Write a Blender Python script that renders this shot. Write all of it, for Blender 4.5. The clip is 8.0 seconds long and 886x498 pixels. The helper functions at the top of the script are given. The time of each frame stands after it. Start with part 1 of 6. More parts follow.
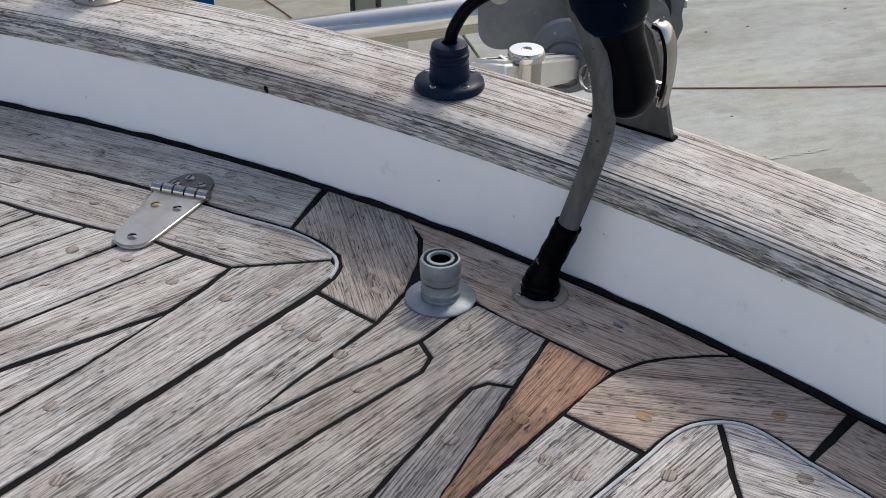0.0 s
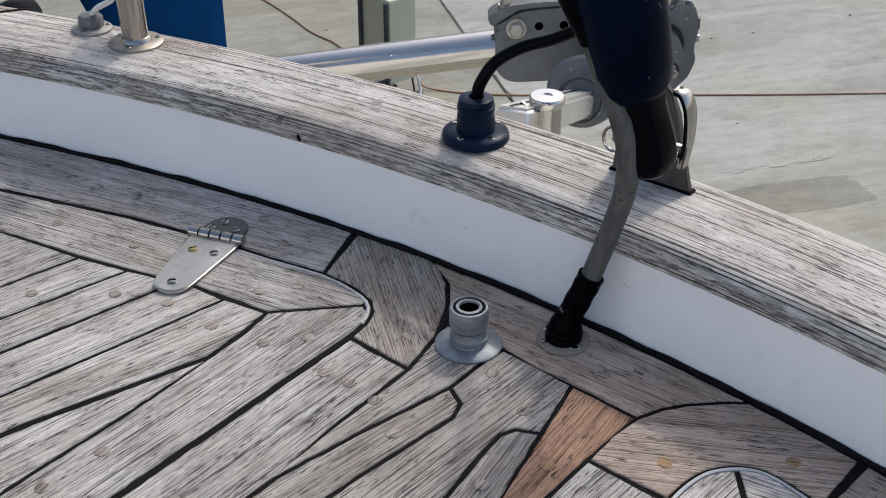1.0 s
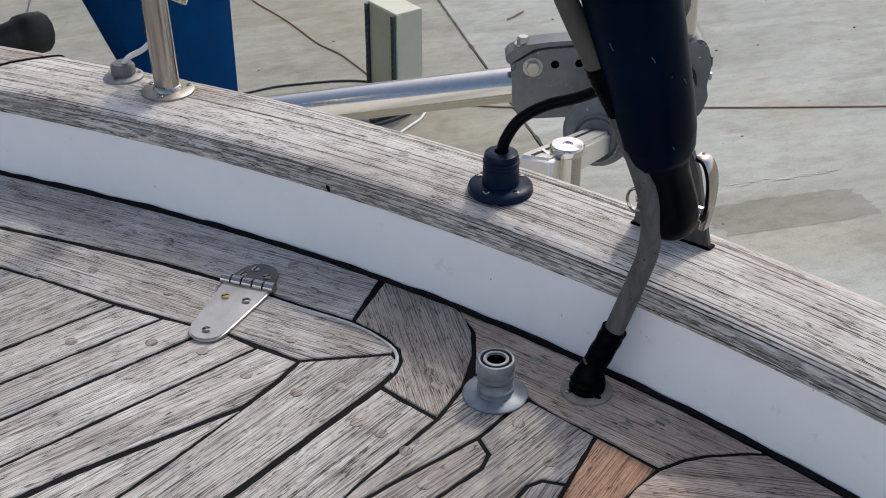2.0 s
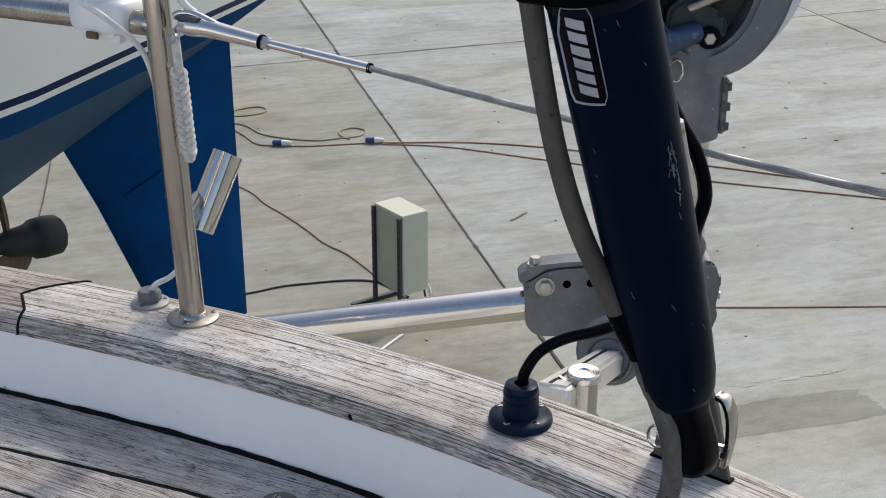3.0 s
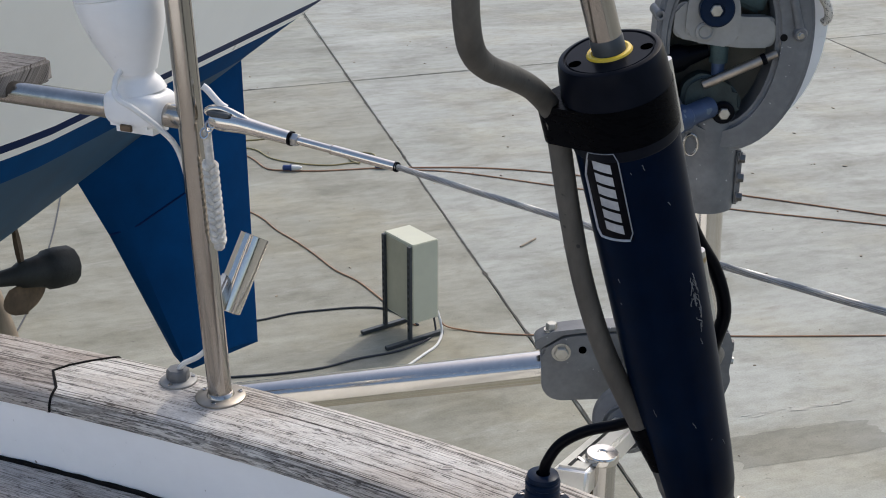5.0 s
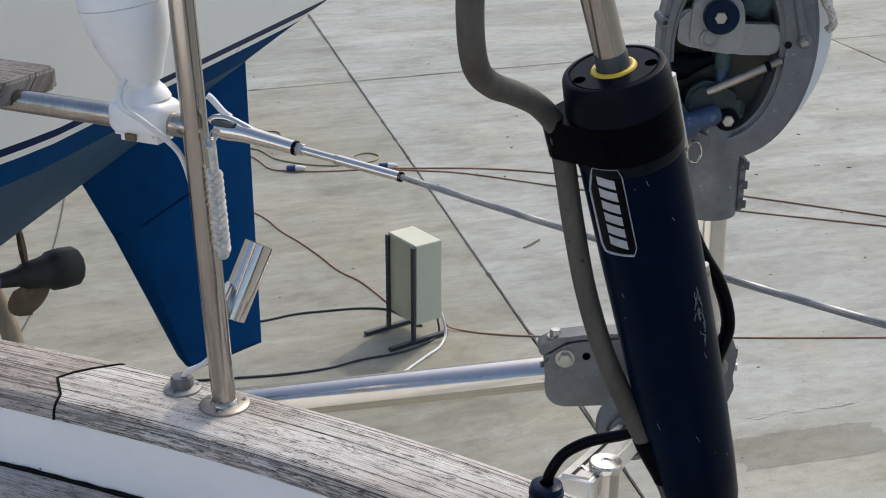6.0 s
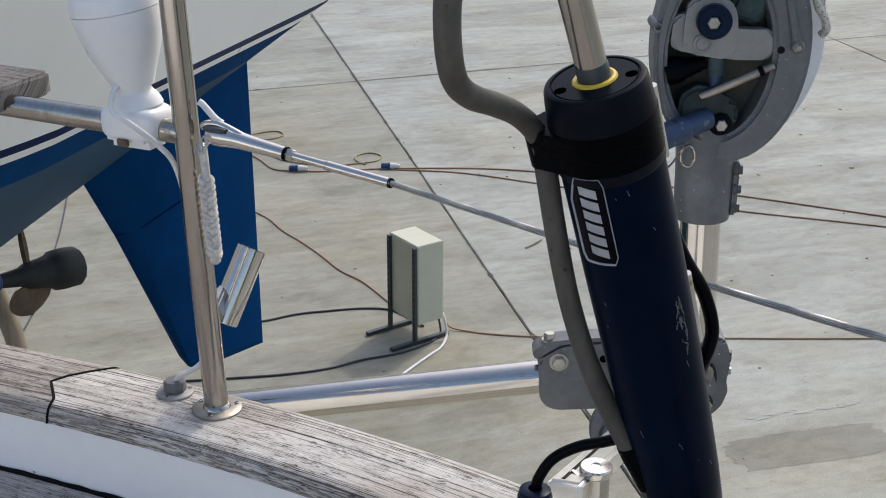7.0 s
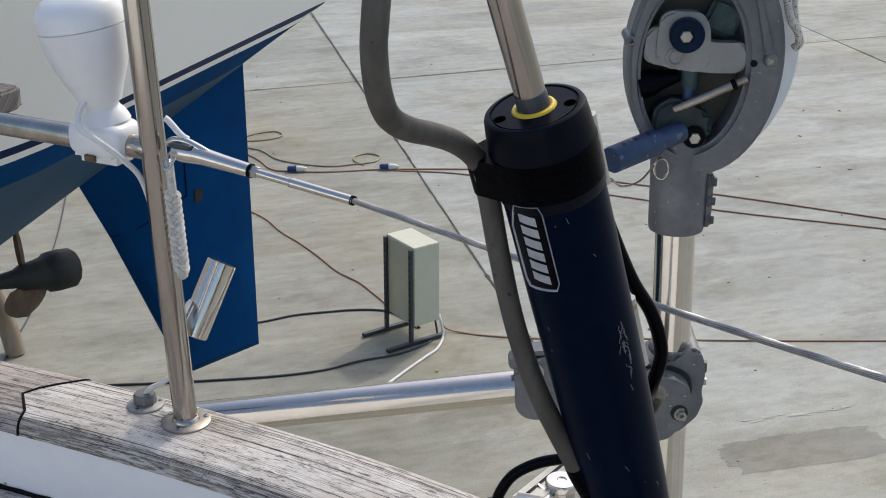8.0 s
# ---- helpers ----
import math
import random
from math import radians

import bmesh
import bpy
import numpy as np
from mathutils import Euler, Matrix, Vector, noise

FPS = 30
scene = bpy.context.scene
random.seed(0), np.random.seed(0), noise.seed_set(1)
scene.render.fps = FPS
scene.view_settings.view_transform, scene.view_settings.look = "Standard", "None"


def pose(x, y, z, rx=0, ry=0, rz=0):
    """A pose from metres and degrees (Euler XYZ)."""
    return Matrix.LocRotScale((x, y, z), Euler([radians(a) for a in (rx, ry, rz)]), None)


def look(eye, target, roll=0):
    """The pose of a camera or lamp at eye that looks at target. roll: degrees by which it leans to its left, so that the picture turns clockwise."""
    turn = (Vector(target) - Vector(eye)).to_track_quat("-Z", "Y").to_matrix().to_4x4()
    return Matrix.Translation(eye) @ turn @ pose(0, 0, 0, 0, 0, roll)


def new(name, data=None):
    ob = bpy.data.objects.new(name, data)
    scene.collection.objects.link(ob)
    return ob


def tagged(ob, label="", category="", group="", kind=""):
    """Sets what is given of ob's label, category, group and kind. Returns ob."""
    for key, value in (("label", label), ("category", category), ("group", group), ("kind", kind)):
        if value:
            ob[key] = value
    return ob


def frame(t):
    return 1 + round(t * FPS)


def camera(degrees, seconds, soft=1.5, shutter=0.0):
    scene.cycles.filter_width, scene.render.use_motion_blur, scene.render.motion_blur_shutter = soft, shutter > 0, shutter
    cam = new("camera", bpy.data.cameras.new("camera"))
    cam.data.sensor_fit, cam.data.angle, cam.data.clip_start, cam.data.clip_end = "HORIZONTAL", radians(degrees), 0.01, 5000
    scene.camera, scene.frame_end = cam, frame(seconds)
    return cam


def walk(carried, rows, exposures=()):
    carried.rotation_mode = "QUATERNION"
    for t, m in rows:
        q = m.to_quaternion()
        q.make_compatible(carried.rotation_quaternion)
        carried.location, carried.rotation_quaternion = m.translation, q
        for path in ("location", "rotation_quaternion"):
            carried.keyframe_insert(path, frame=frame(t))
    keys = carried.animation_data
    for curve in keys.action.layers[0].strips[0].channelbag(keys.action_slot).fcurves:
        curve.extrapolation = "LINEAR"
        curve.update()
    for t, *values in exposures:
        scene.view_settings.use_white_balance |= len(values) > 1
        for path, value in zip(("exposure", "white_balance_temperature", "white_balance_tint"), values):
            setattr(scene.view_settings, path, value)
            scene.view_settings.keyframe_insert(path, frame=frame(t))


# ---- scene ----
cam = camera(38.1, 8.0, soft=1.0)
METRES, EYE, TILT, LEAN, TURN = 0.39, 0.614, -31.4, 0.0, 0.0
ROWS = [
    (0.0, 0.0, 0.0, 0.0, 0.0, 0.0, -0.0),
    (0.5, -0.0292, -0.0568, 0.0403, 0.08, -0.03, -0.09),
    (1.0, -0.058, -0.1346, 0.1148, 0.14, -0.06, -0.14),
    (1.2, -0.078, -0.15, 0.13, 0.16, -0.05, -0.17),
    (2.3, -0.1305, -0.2735, 0.2716, 0.29, 0.42, -0.32),
    (2.4, -0.136, -0.2842, 0.2836, 0.3, 1.25, -0.34),
    (2.5, -0.1416, -0.2949, 0.2957, 0.31, 2.17, -0.35),
    (2.6, -0.147, -0.3003, 0.3012, 0.32, 3.67, -0.35),
    (2.7, -0.1523, -0.3057, 0.3067, 0.32, 5.34, -0.35),
    (2.8, -0.1577, -0.3112, 0.3122, 0.33, 6.92, -0.36),
    (2.9, -0.163, -0.3166, 0.3177, 0.33, 8.1, -0.36),
    (3.0, -0.1684, -0.322, 0.3232, 0.34, 8.76, -0.36),
    (3.1, -0.1742, -0.3278, 0.3341, 0.35, 9.08, -0.38),
    (3.2, -0.18, -0.3336, 0.345, 0.36, 9.35, -0.39),
    (3.3, -0.1857, -0.3393, 0.3559, 0.38, 9.42, -0.41),
    (3.5, -0.1973, -0.3509, 0.3777, 0.4, 9.54, -0.44),
    (4.0, -0.179, -0.376, 0.4226, 0.48, 9.54, -0.49),
    (4.5, -0.1924, -0.4143, 0.4641, 0.55, 9.5, -0.54),
    (5.0, -0.2147, -0.4552, 0.5133, 0.63, 9.47, -0.58),
    (6.3, -0.216, -0.462, 0.546, 0.82, 9.43, -0.72),
    (6.5, -0.2046, -0.463, 0.5514, 0.85, 9.42, -0.74),
    (7.0, -0.1771, -0.4812, 0.5563, 0.93, 9.41, -0.79),
    (7.5, -0.1207, -0.4771, 0.5538, 1.04, 9.4, -0.87),
    (8.0, -0.0655, -0.5099, 0.604, 1.04, 9.35, -0.93),
]
walk(cam, [(t, pose(0, 0, EYE, TILT, LEAN, TURN) @ pose(METRES * x, METRES * y, METRES * z, 90 + pitch, roll, yaw)) for t, x, y, z, yaw, pitch, roll in ROWS],
     exposures=((0.0, 0.41), (1.2, 0.41), (2.5, 0.42), (3.2, 0.45), (8.0, 0.45)))

# ---- light: hazy sun from astern, over the quarter ----
SUN_AZ, SUN_EL = radians(32), radians(47)
world = bpy.data.worlds.new("sky")
scene.world = world
world.use_nodes = True
wn = world.node_tree
sky = wn.nodes.new("ShaderNodeTexSky")
sky.sky_type = "NISHITA"
sky.sun_disc = False
sky.sun_elevation, sky.sun_rotation = SUN_EL, SUN_AZ
sky.air_density, sky.dust_density, sky.ozone_density = 1.0, 3.2, 1.2
bg = wn.nodes["Background"]
bg.inputs["Strength"].default_value = 0.15
wn.links.new(sky.outputs[0], bg.inputs["Color"])
sun = new("sun", bpy.data.lights.new("sun", "SUN"))
sun.data.energy, sun.data.angle, sun.data.color = 1.0, radians(2.5), (1.0, 0.97, 0.91)
sun.matrix_world = look((math.sin(SUN_AZ) * math.cos(SUN_EL) * 20, math.cos(SUN_AZ) * math.cos(SUN_EL) * 20, math.sin(SUN_EL) * 20), (0, 0, 0))


# ---- materials ----
def material(name):
    m = bpy.data.materials.new(name)
    m.use_nodes = True
    nt = m.node_tree
    return m, nt, nt.nodes["Principled BSDF"]


def node(nt, kind, **values):
    n = nt.nodes.new(kind)
    for key, value in values.items():
        n.inputs[key.replace("_", " ")].default_value = value
    return n


def ramp(nt, fac, stops):
    r = nt.nodes.new("ShaderNodeValToRGB")
    while len(r.color_ramp.elements) < len(stops):
        r.color_ramp.elements.new(0.5)
    for e, (p, c) in zip(r.color_ramp.elements, stops):
        e.position, e.color = p, (*c, 1) if len(c) == 3 else c
    nt.links.new(fac, r.inputs["Fac"])
    return r.outputs["Color"]


def mix(nt, kind, fac, a, b):
    n = nt.nodes.new("ShaderNodeMix")
    n.data_type, n.blend_type = "RGBA", kind
    for sock, v in ((n.inputs[0], fac), (n.inputs[6], a), (n.inputs[7], b)):
        if isinstance(v, bpy.types.NodeSocket):
            nt.links.new(v, sock)
        else:
            sock.default_value = v if isinstance(v, float) else (*v, 1)
    return n.outputs[2]


def math_node(nt, op, a, b=0.0):
    n = nt.nodes.new("ShaderNodeMath")
    n.operation = op
    for sock, v in zip(n.inputs, (a, b)):
        if isinstance(v, bpy.types.NodeSocket):
            nt.links.new(v, sock)
        else:
            sock.default_value = v
    return n.outputs[0]


def bump(nt, bsdf, height, strength, distance):
    b = node(nt, "ShaderNodeBump", Strength=strength, Distance=distance)
    nt.links.new(height, b.inputs["Height"])
    nt.links.new(b.outputs[0], bsdf.inputs["Normal"])


def wood(name, light, mid, dark, lines=760.0, crack=0.85, along=4.5, blotch=(0.75, 0.7, 0.66), rough=0.75, stops=(0.375, 0.45, 0.545), mildew_shade=0.0, breaks=0.3):
    """Weathered teak; u runs along the grain and v across it, in metres."""
    m, nt, p = material(name)
    uv = nt.nodes.new("ShaderNodeUVMap")
    info = nt.nodes.new("ShaderNodeObjectInfo")
    comb = node(nt, "ShaderNodeCombineXYZ")
    for k in range(3):
        nt.links.new(math_node(nt, "MULTIPLY", info.outputs["Random"], 7.3 + 3.1 * k), comb.inputs[k])
    add = nt.nodes.new("ShaderNodeVectorMath")
    nt.links.new(uv.outputs[0], add.inputs[0])
    nt.links.new(comb.outputs[0], add.inputs[1])

    def streak(along, across, detail, rough_):
        mp = nt.nodes.new("ShaderNodeMapping")
        mp.inputs["Scale"].default_value = (along, across, 1)
        nt.links.new(add.outputs[0], mp.inputs[0])
        n = node(nt, "ShaderNodeTexNoise", Scale=1.0, Detail=detail, Roughness=rough_, Distortion=0.25)
        nt.links.new(mp.outputs[0], n.inputs["Vector"])
        return n.outputs["Fac"]

    grain = streak(along * 2.2, lines, 2.6, 0.58)
    crack_n = streak(along * 1.5, lines * 0.8, 1.6, 0.5)
    broken = ramp(nt, streak(26.0, 120.0, 3.0, 0.6), [(0.40, (breaks, breaks, breaks)), (0.58, (1, 1, 1))])
    broad = streak(5.0, 45.0, 3.0, 0.5)
    patch = streak(9.0, 14.0, 4.0, 0.6)
    fine = streak(160.0, 1400.0, 2.0, 0.5)
    pores = streak(75.0, 760.0, 1.5, 0.5)
    worn = streak(28.0, 60.0, 4.0, 0.65)
    base = ramp(nt, grain, [(stops[0], dark), (stops[1], mid), (stops[2], light)])
    base = mix(nt, "MULTIPLY", 0.9, base, ramp(nt, broad, [(0.30, (0.84, 0.82, 0.80)), (0.62, (1.04, 1.03, 1.02))]))
    base = mix(nt, "MULTIPLY", 0.9, base, ramp(nt, patch, [(0.33, blotch), (0.6, (1.0, 1.0, 1.0))]))
    tone = ramp(nt, info.outputs["Random"], [(0.0, (0.86, 0.84, 0.82)), (0.5, (1.0, 0.98, 0.95)), (1.0, (1.08, 1.05, 1.03))])
    base = mix(nt, "MULTIPLY", 1.0, base, tone)
    lineset = math_node(nt, "MULTIPLY", ramp(nt, crack_n, [(0.37, (1, 1, 1)), (0.40, (0, 0, 0))]), broken)
    base = mix(nt, "MIX", math_node(nt, "MULTIPLY", lineset, crack), base, (0.045, 0.037, 0.03))
    holes = math_node(nt, "MULTIPLY", ramp(nt, pores, [(0.37, (1, 1, 1)), (0.415, (0, 0, 0))]), ramp(nt, worn, [(0.42, (1, 1, 1)), (0.58, (0.2, 0.2, 0.2))]))
    base = mix(nt, "MIX", math_node(nt, "MULTIPLY", holes, 0.9), base, (0.05, 0.042, 0.036))
    if mildew_shade:
        # black mildew in open end grain of the moulded inner edge, plus painted shade
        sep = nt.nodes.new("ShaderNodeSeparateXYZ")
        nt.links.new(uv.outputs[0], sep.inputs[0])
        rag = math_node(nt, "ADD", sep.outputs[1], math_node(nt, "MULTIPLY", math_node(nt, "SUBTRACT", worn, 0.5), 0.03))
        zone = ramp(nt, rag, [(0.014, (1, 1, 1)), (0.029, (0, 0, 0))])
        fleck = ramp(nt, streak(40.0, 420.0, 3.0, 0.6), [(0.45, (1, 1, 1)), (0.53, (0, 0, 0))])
        base = mix(nt, "MIX", math_node(nt, "MULTIPLY", math_node(nt, "MULTIPLY", zone, fleck), mildew_shade), base, (0.060, 0.053, 0.047))
    base = mix(nt, "MULTIPLY", 0.6, base, ramp(nt, worn, [(0.34, (0.74, 0.73, 0.73)), (0.58, (1.04, 1.04, 1.04))]))
    base = mix(nt, "MULTIPLY", 0.7, base, ramp(nt, fine, [(0.35, (0.7, 0.7, 0.7)), (0.6, (1.05, 1.05, 1.05))]))
    nt.links.new(base, p.inputs["Base Color"])
    p.inputs["Roughness"].default_value = rough
    p.inputs["Specular IOR Level"].default_value = 0.3
    h = math_node(nt, "SUBTRACT", math_node(nt, "ADD", grain, math_node(nt, "MULTIPLY", fine, 0.3)), math_node(nt, "ADD", math_node(nt, "MULTIPLY", lineset, 0.8), math_node(nt, "MULTIPLY", holes, 0.7)))
    bump(nt, p, h, 0.7, 0.0014)
    return m


def plain(name, color, rough=0.5, metal=0.0, vary=0.12, scale=60.0, relief=0.0, spots=None, stretch=(1, 1, 1), gloss_vary=0.15, coat=0.0, shine=0.5):
    """Painted, cast, rubber or metal surface with two scales of unevenness."""
    m, nt, p = material(name)
    p.inputs["Specular IOR Level"].default_value = shine
    tc = nt.nodes.new("ShaderNodeTexCoord")
    mp = nt.nodes.new("ShaderNodeMapping")
    mp.inputs["Scale"].default_value = stretch
    nt.links.new(tc.outputs["Object"], mp.inputs[0])
    big = node(nt, "ShaderNodeTexNoise", Scale=scale * 0.2, Detail=3.0)
    small = node(nt, "ShaderNodeTexNoise", Scale=scale, Detail=5.0, Roughness=0.65)
    for n in (big, small):
        nt.links.new(mp.outputs[0], n.inputs["Vector"])
    lo, hi = 1 - vary, 1 + vary * 0.6
    base = mix(nt, "MULTIPLY", 1.0, color, ramp(nt, big.outputs["Fac"], [(0.3, (lo,) * 3), (0.7, (hi,) * 3)]))
    base = mix(nt, "MULTIPLY", 1.0, base, ramp(nt, small.outputs["Fac"], [(0.3, (1 - vary * 0.6,) * 3), (0.65, (1 + vary * 0.3,) * 3)]))
    if spots:
        v = node(nt, "ShaderNodeTexNoise", Scale=spots[1], Detail=1.0)
        nt.links.new(tc.outputs["Object"], v.inputs["Vector"])
        base = mix(nt, "MIX", ramp(nt, v.outputs["Fac"], [(spots[2], (0, 0, 0)), (spots[2] + 0.04, (1, 1, 1))]), base, spots[0])
    nt.links.new(base, p.inputs["Base Color"])
    p.inputs["Metallic"].default_value = metal
    p.inputs["Coat Weight"].default_value = coat
    r = nt.nodes.new("ShaderNodeMapRange")
    r.inputs["To Min"].default_value, r.inputs["To Max"].default_value = max(0.03, rough - gloss_vary * 0.5), min(1, rough + gloss_vary * 0.5)
    nt.links.new(small.outputs["Fac"], r.inputs["Value"])
    nt.links.new(r.outputs[0], p.inputs["Roughness"])
    if relief:
        bump(nt, p, small.outputs["Fac"], 0.4, relief)
    return m


TEAK = wood("weathered_teak", (0.705, 0.695, 0.665), (0.565, 0.555, 0.53), (0.235, 0.23, 0.22))
# margin plank's teak, toned darker to stand in for the rail's shade
TEAK_SHADED = wood("shaded_teak", (0.605, 0.59, 0.565), (0.49, 0.475, 0.455), (0.27, 0.255, 0.24), lines=900.0, crack=0.45)
TEAK_BROWN = wood("brown_teak", (0.60, 0.505, 0.425), (0.49, 0.405, 0.335), (0.26, 0.20, 0.155), crack=0.5)
TEAK_CURVE = wood("curved_brown_teak", (0.56, 0.465, 0.39), (0.455, 0.37, 0.305), (0.25, 0.19, 0.15), crack=0.5)
BUNG_TAN = wood("tan_bung_teak", (0.60, 0.42, 0.25), (0.50, 0.34, 0.19), (0.32, 0.2, 0.11), lines=700.0, crack=0.3)
TEAK_NEW = wood("new_teak", (0.60, 0.38, 0.26), (0.47, 0.28, 0.175), (0.24, 0.125, 0.07), crack=0.4)
RAIL_TEAK = wood("rail_teak", (0.80, 0.795, 0.76), (0.68, 0.67, 0.63), (0.15, 0.13, 0.11), lines=560.0, crack=1.0, along=0.8, stops=(0.35, 0.405, 0.47), mildew_shade=0.6, breaks=0.6)
# grey-brown planks whose darker tone paints in the cylinder's soft shadow
TEAK_CYL_SHADE = wood("cylinder_shade_teak", (0.555, 0.53, 0.49), (0.44, 0.415, 0.38), (0.17, 0.155, 0.14))
BUNG = wood("bung_teak", (0.50, 0.455, 0.405), (0.41, 0.37, 0.325), (0.20, 0.175, 0.15), lines=700.0, crack=0.4)
CAULK = plain("black_caulk", (0.010, 0.0092, 0.0088), 0.8, shine=0.1, vary=0.3, scale=300, relief=0.001)
GELCOAT = plain("white_gelcoat", (0.895, 0.915, 0.93), 0.3, vary=0.03, scale=40, spots=((0.25, 0.22, 0.2), 90.0, 0.79))
STEEL = plain("polished_steel", (0.66, 0.615, 0.555), 0.13, 1.0, vary=0.06, scale=120, gloss_vary=0.08)
STEEL_WORN = plain("worn_steel", (0.43, 0.40, 0.36), 0.16, 1.0, vary=0.16, scale=160, stretch=(1, 1, 0.04), gloss_vary=0.14)
STEEL_STAINED = plain("tea_stained_steel", (0.56, 0.55, 0.52), 0.34, 1.0, vary=0.15, scale=90, spots=((0.36, 0.28, 0.15), 45.0, 0.70))
GALV = plain("galvanised_steel", (0.27, 0.295, 0.315), 0.55, 0.6, vary=0.25, scale=220, relief=0.0003)
CAST = plain("grey_cast_aluminium", (0.142, 0.145, 0.149), 0.46, 0.2, vary=0.22, scale=90, relief=0.0006, spots=((0.42, 0.42, 0.42), 130.0, 0.74))
CAST_LIGHT = plain("pale_cast_aluminium", (0.275, 0.27, 0.255), 0.5, 0.2, vary=0.12, scale=90, relief=0.0004)
CYL = plain("dark_blue_anodised", (0.0002, 0.0044, 0.0155), 0.33, 0.0, vary=0.3, scale=50, spots=((0.08, 0.09, 0.105), 150.0, 0.80), gloss_vary=0.18, shine=0.035)
BLACK = plain("black_plastic", (0.0015, 0.002, 0.004), 0.3, vary=0.3, scale=100, shine=0.06)
TAPE = plain("black_tape", (0.001, 0.0014, 0.0025), 0.28, shine=0.03, vary=0.35, scale=90, relief=0.0003, stretch=(1, 1, 3))
CAP = plain("cap_anodised", (0.005, 0.0065, 0.011), 0.3, vary=0.25, scale=80, shine=0.04, gloss_vary=0.08)
NAVY = plain("navy_plastic", (0.004, 0.013, 0.034), 0.35, shine=0.1, vary=0.2, scale=90)
BLUE_ANO = plain("blue_anodised", (0.035, 0.062, 0.125), 0.45, 0.3, vary=0.25, scale=100, spots=((0.1, 0.13, 0.17), 70.0, 0.66))
VERDIGRIS = plain("green_bronze", (0.05, 0.085, 0.085), 0.6, 0.4, vary=0.4, scale=140, relief=0.001)
CONDUIT = plain("grey_hose", (0.078, 0.073, 0.064), 0.6, shine=0.25, vary=0.38, scale=60, relief=0.0012, spots=((0.03, 0.03, 0.03), 120.0, 0.72), stretch=(1.8, 1.8, 0.5))
YELLOW = plain("yellow_seal", (0.75, 0.50, 0.03), 0.4, vary=0.1)
WHITE = plain("white_plastic", (0.80, 0.80, 0.79), 0.3, vary=0.04, scale=50)
CABLE_W = plain("white_cable", (0.72, 0.71, 0.68), 0.45, vary=0.1)
ROPE = plain("white_rope", (0.62, 0.59, 0.53), 0.9, vary=0.25, scale=500, relief=0.001)
SCUFF = plain("bare_scuffed_alloy", (0.13, 0.14, 0.15), 0.6, vary=0.3, scale=400)
LOGO = plain("grey_lettering", (0.33, 0.345, 0.37), 0.5, vary=0.2, scale=300)
HULL_WHITE = plain("hull_white_paint", (0.85, 0.85, 0.83), 0.3, vary=0.04, scale=3)
HULL_NAVY = plain("hull_navy_paint", (0.004, 0.018, 0.075), 0.45, shine=0.05, vary=0.15, scale=8)
ANTIFOUL = plain("blue_antifouling", (0.0015, 0.046, 0.150), 0.8, shine=0.05, vary=0.22, scale=6, relief=0.003)
ANTIFOUL_PALE = plain("pale_antifouling", (0.028, 0.080, 0.145), 0.6, shine=0.2, vary=0.3, scale=5, relief=0.003)
BRONZE = plain("fouled_bronze", (0.13, 0.09, 0.055), 0.6, 0.3, vary=0.5, scale=30, relief=0.003)
HUB_BLACK = plain("fouled_hub", (0.014, 0.016, 0.014), 0.7, vary=0.5, scale=40, relief=0.004)
BOX_PAINT = plain("beige_enamel", (0.58, 0.575, 0.44), 0.45, vary=0.06, scale=12)
BOX_BACK = plain("ochre_enamel", (0.46, 0.43, 0.31), 0.5, vary=0.1, scale=12)
STEEL_DULL = plain("dull_steel", (0.14, 0.135, 0.13), 0.4, 0.8, vary=0.2, scale=120)
BOLT = plain("dull_bolt_steel", (0.44, 0.42, 0.37), 0.35, 0.8, vary=0.15, scale=150)
LEG_STEEL = plain("dark_strut_steel", (0.06, 0.068, 0.076), 0.5, 0.4, vary=0.2, scale=30)
TIMBER = plain("rough_timber", (0.33, 0.27, 0.2), 0.85, vary=0.35, scale=25, relief=0.004, stretch=(1, 1, 0.2))
CABLE_BROWN = plain("brown_cable", (0.40, 0.225, 0.13), 0.6, vary=0.25, scale=6)
CABLE_DARK = plain("dark_cable", (0.03, 0.035, 0.045), 0.55, vary=0.2, scale=6)
CABLE_YELLOW = plain("yellow_cable", (0.34, 0.28, 0.13), 0.6, vary=0.2, scale=6)
PLUG_BLUE = plain("blue_plug", (0.02, 0.05, 0.17), 0.45, vary=0.15, scale=20)


TEAK_SEAT = wood("silvered_dark_teak", (0.25, 0.245, 0.235), (0.18, 0.175, 0.17), (0.10, 0.092, 0.085))
TEAK_KNUCKLE = wood("dull_brown_teak", (0.50, 0.46, 0.415), (0.40, 0.365, 0.325), (0.22, 0.19, 0.165), crack=0.6)
RIM_PAINT = plain("worn_rim_paint", (0.52, 0.52, 0.51), 0.7, vary=0.2, scale=120)


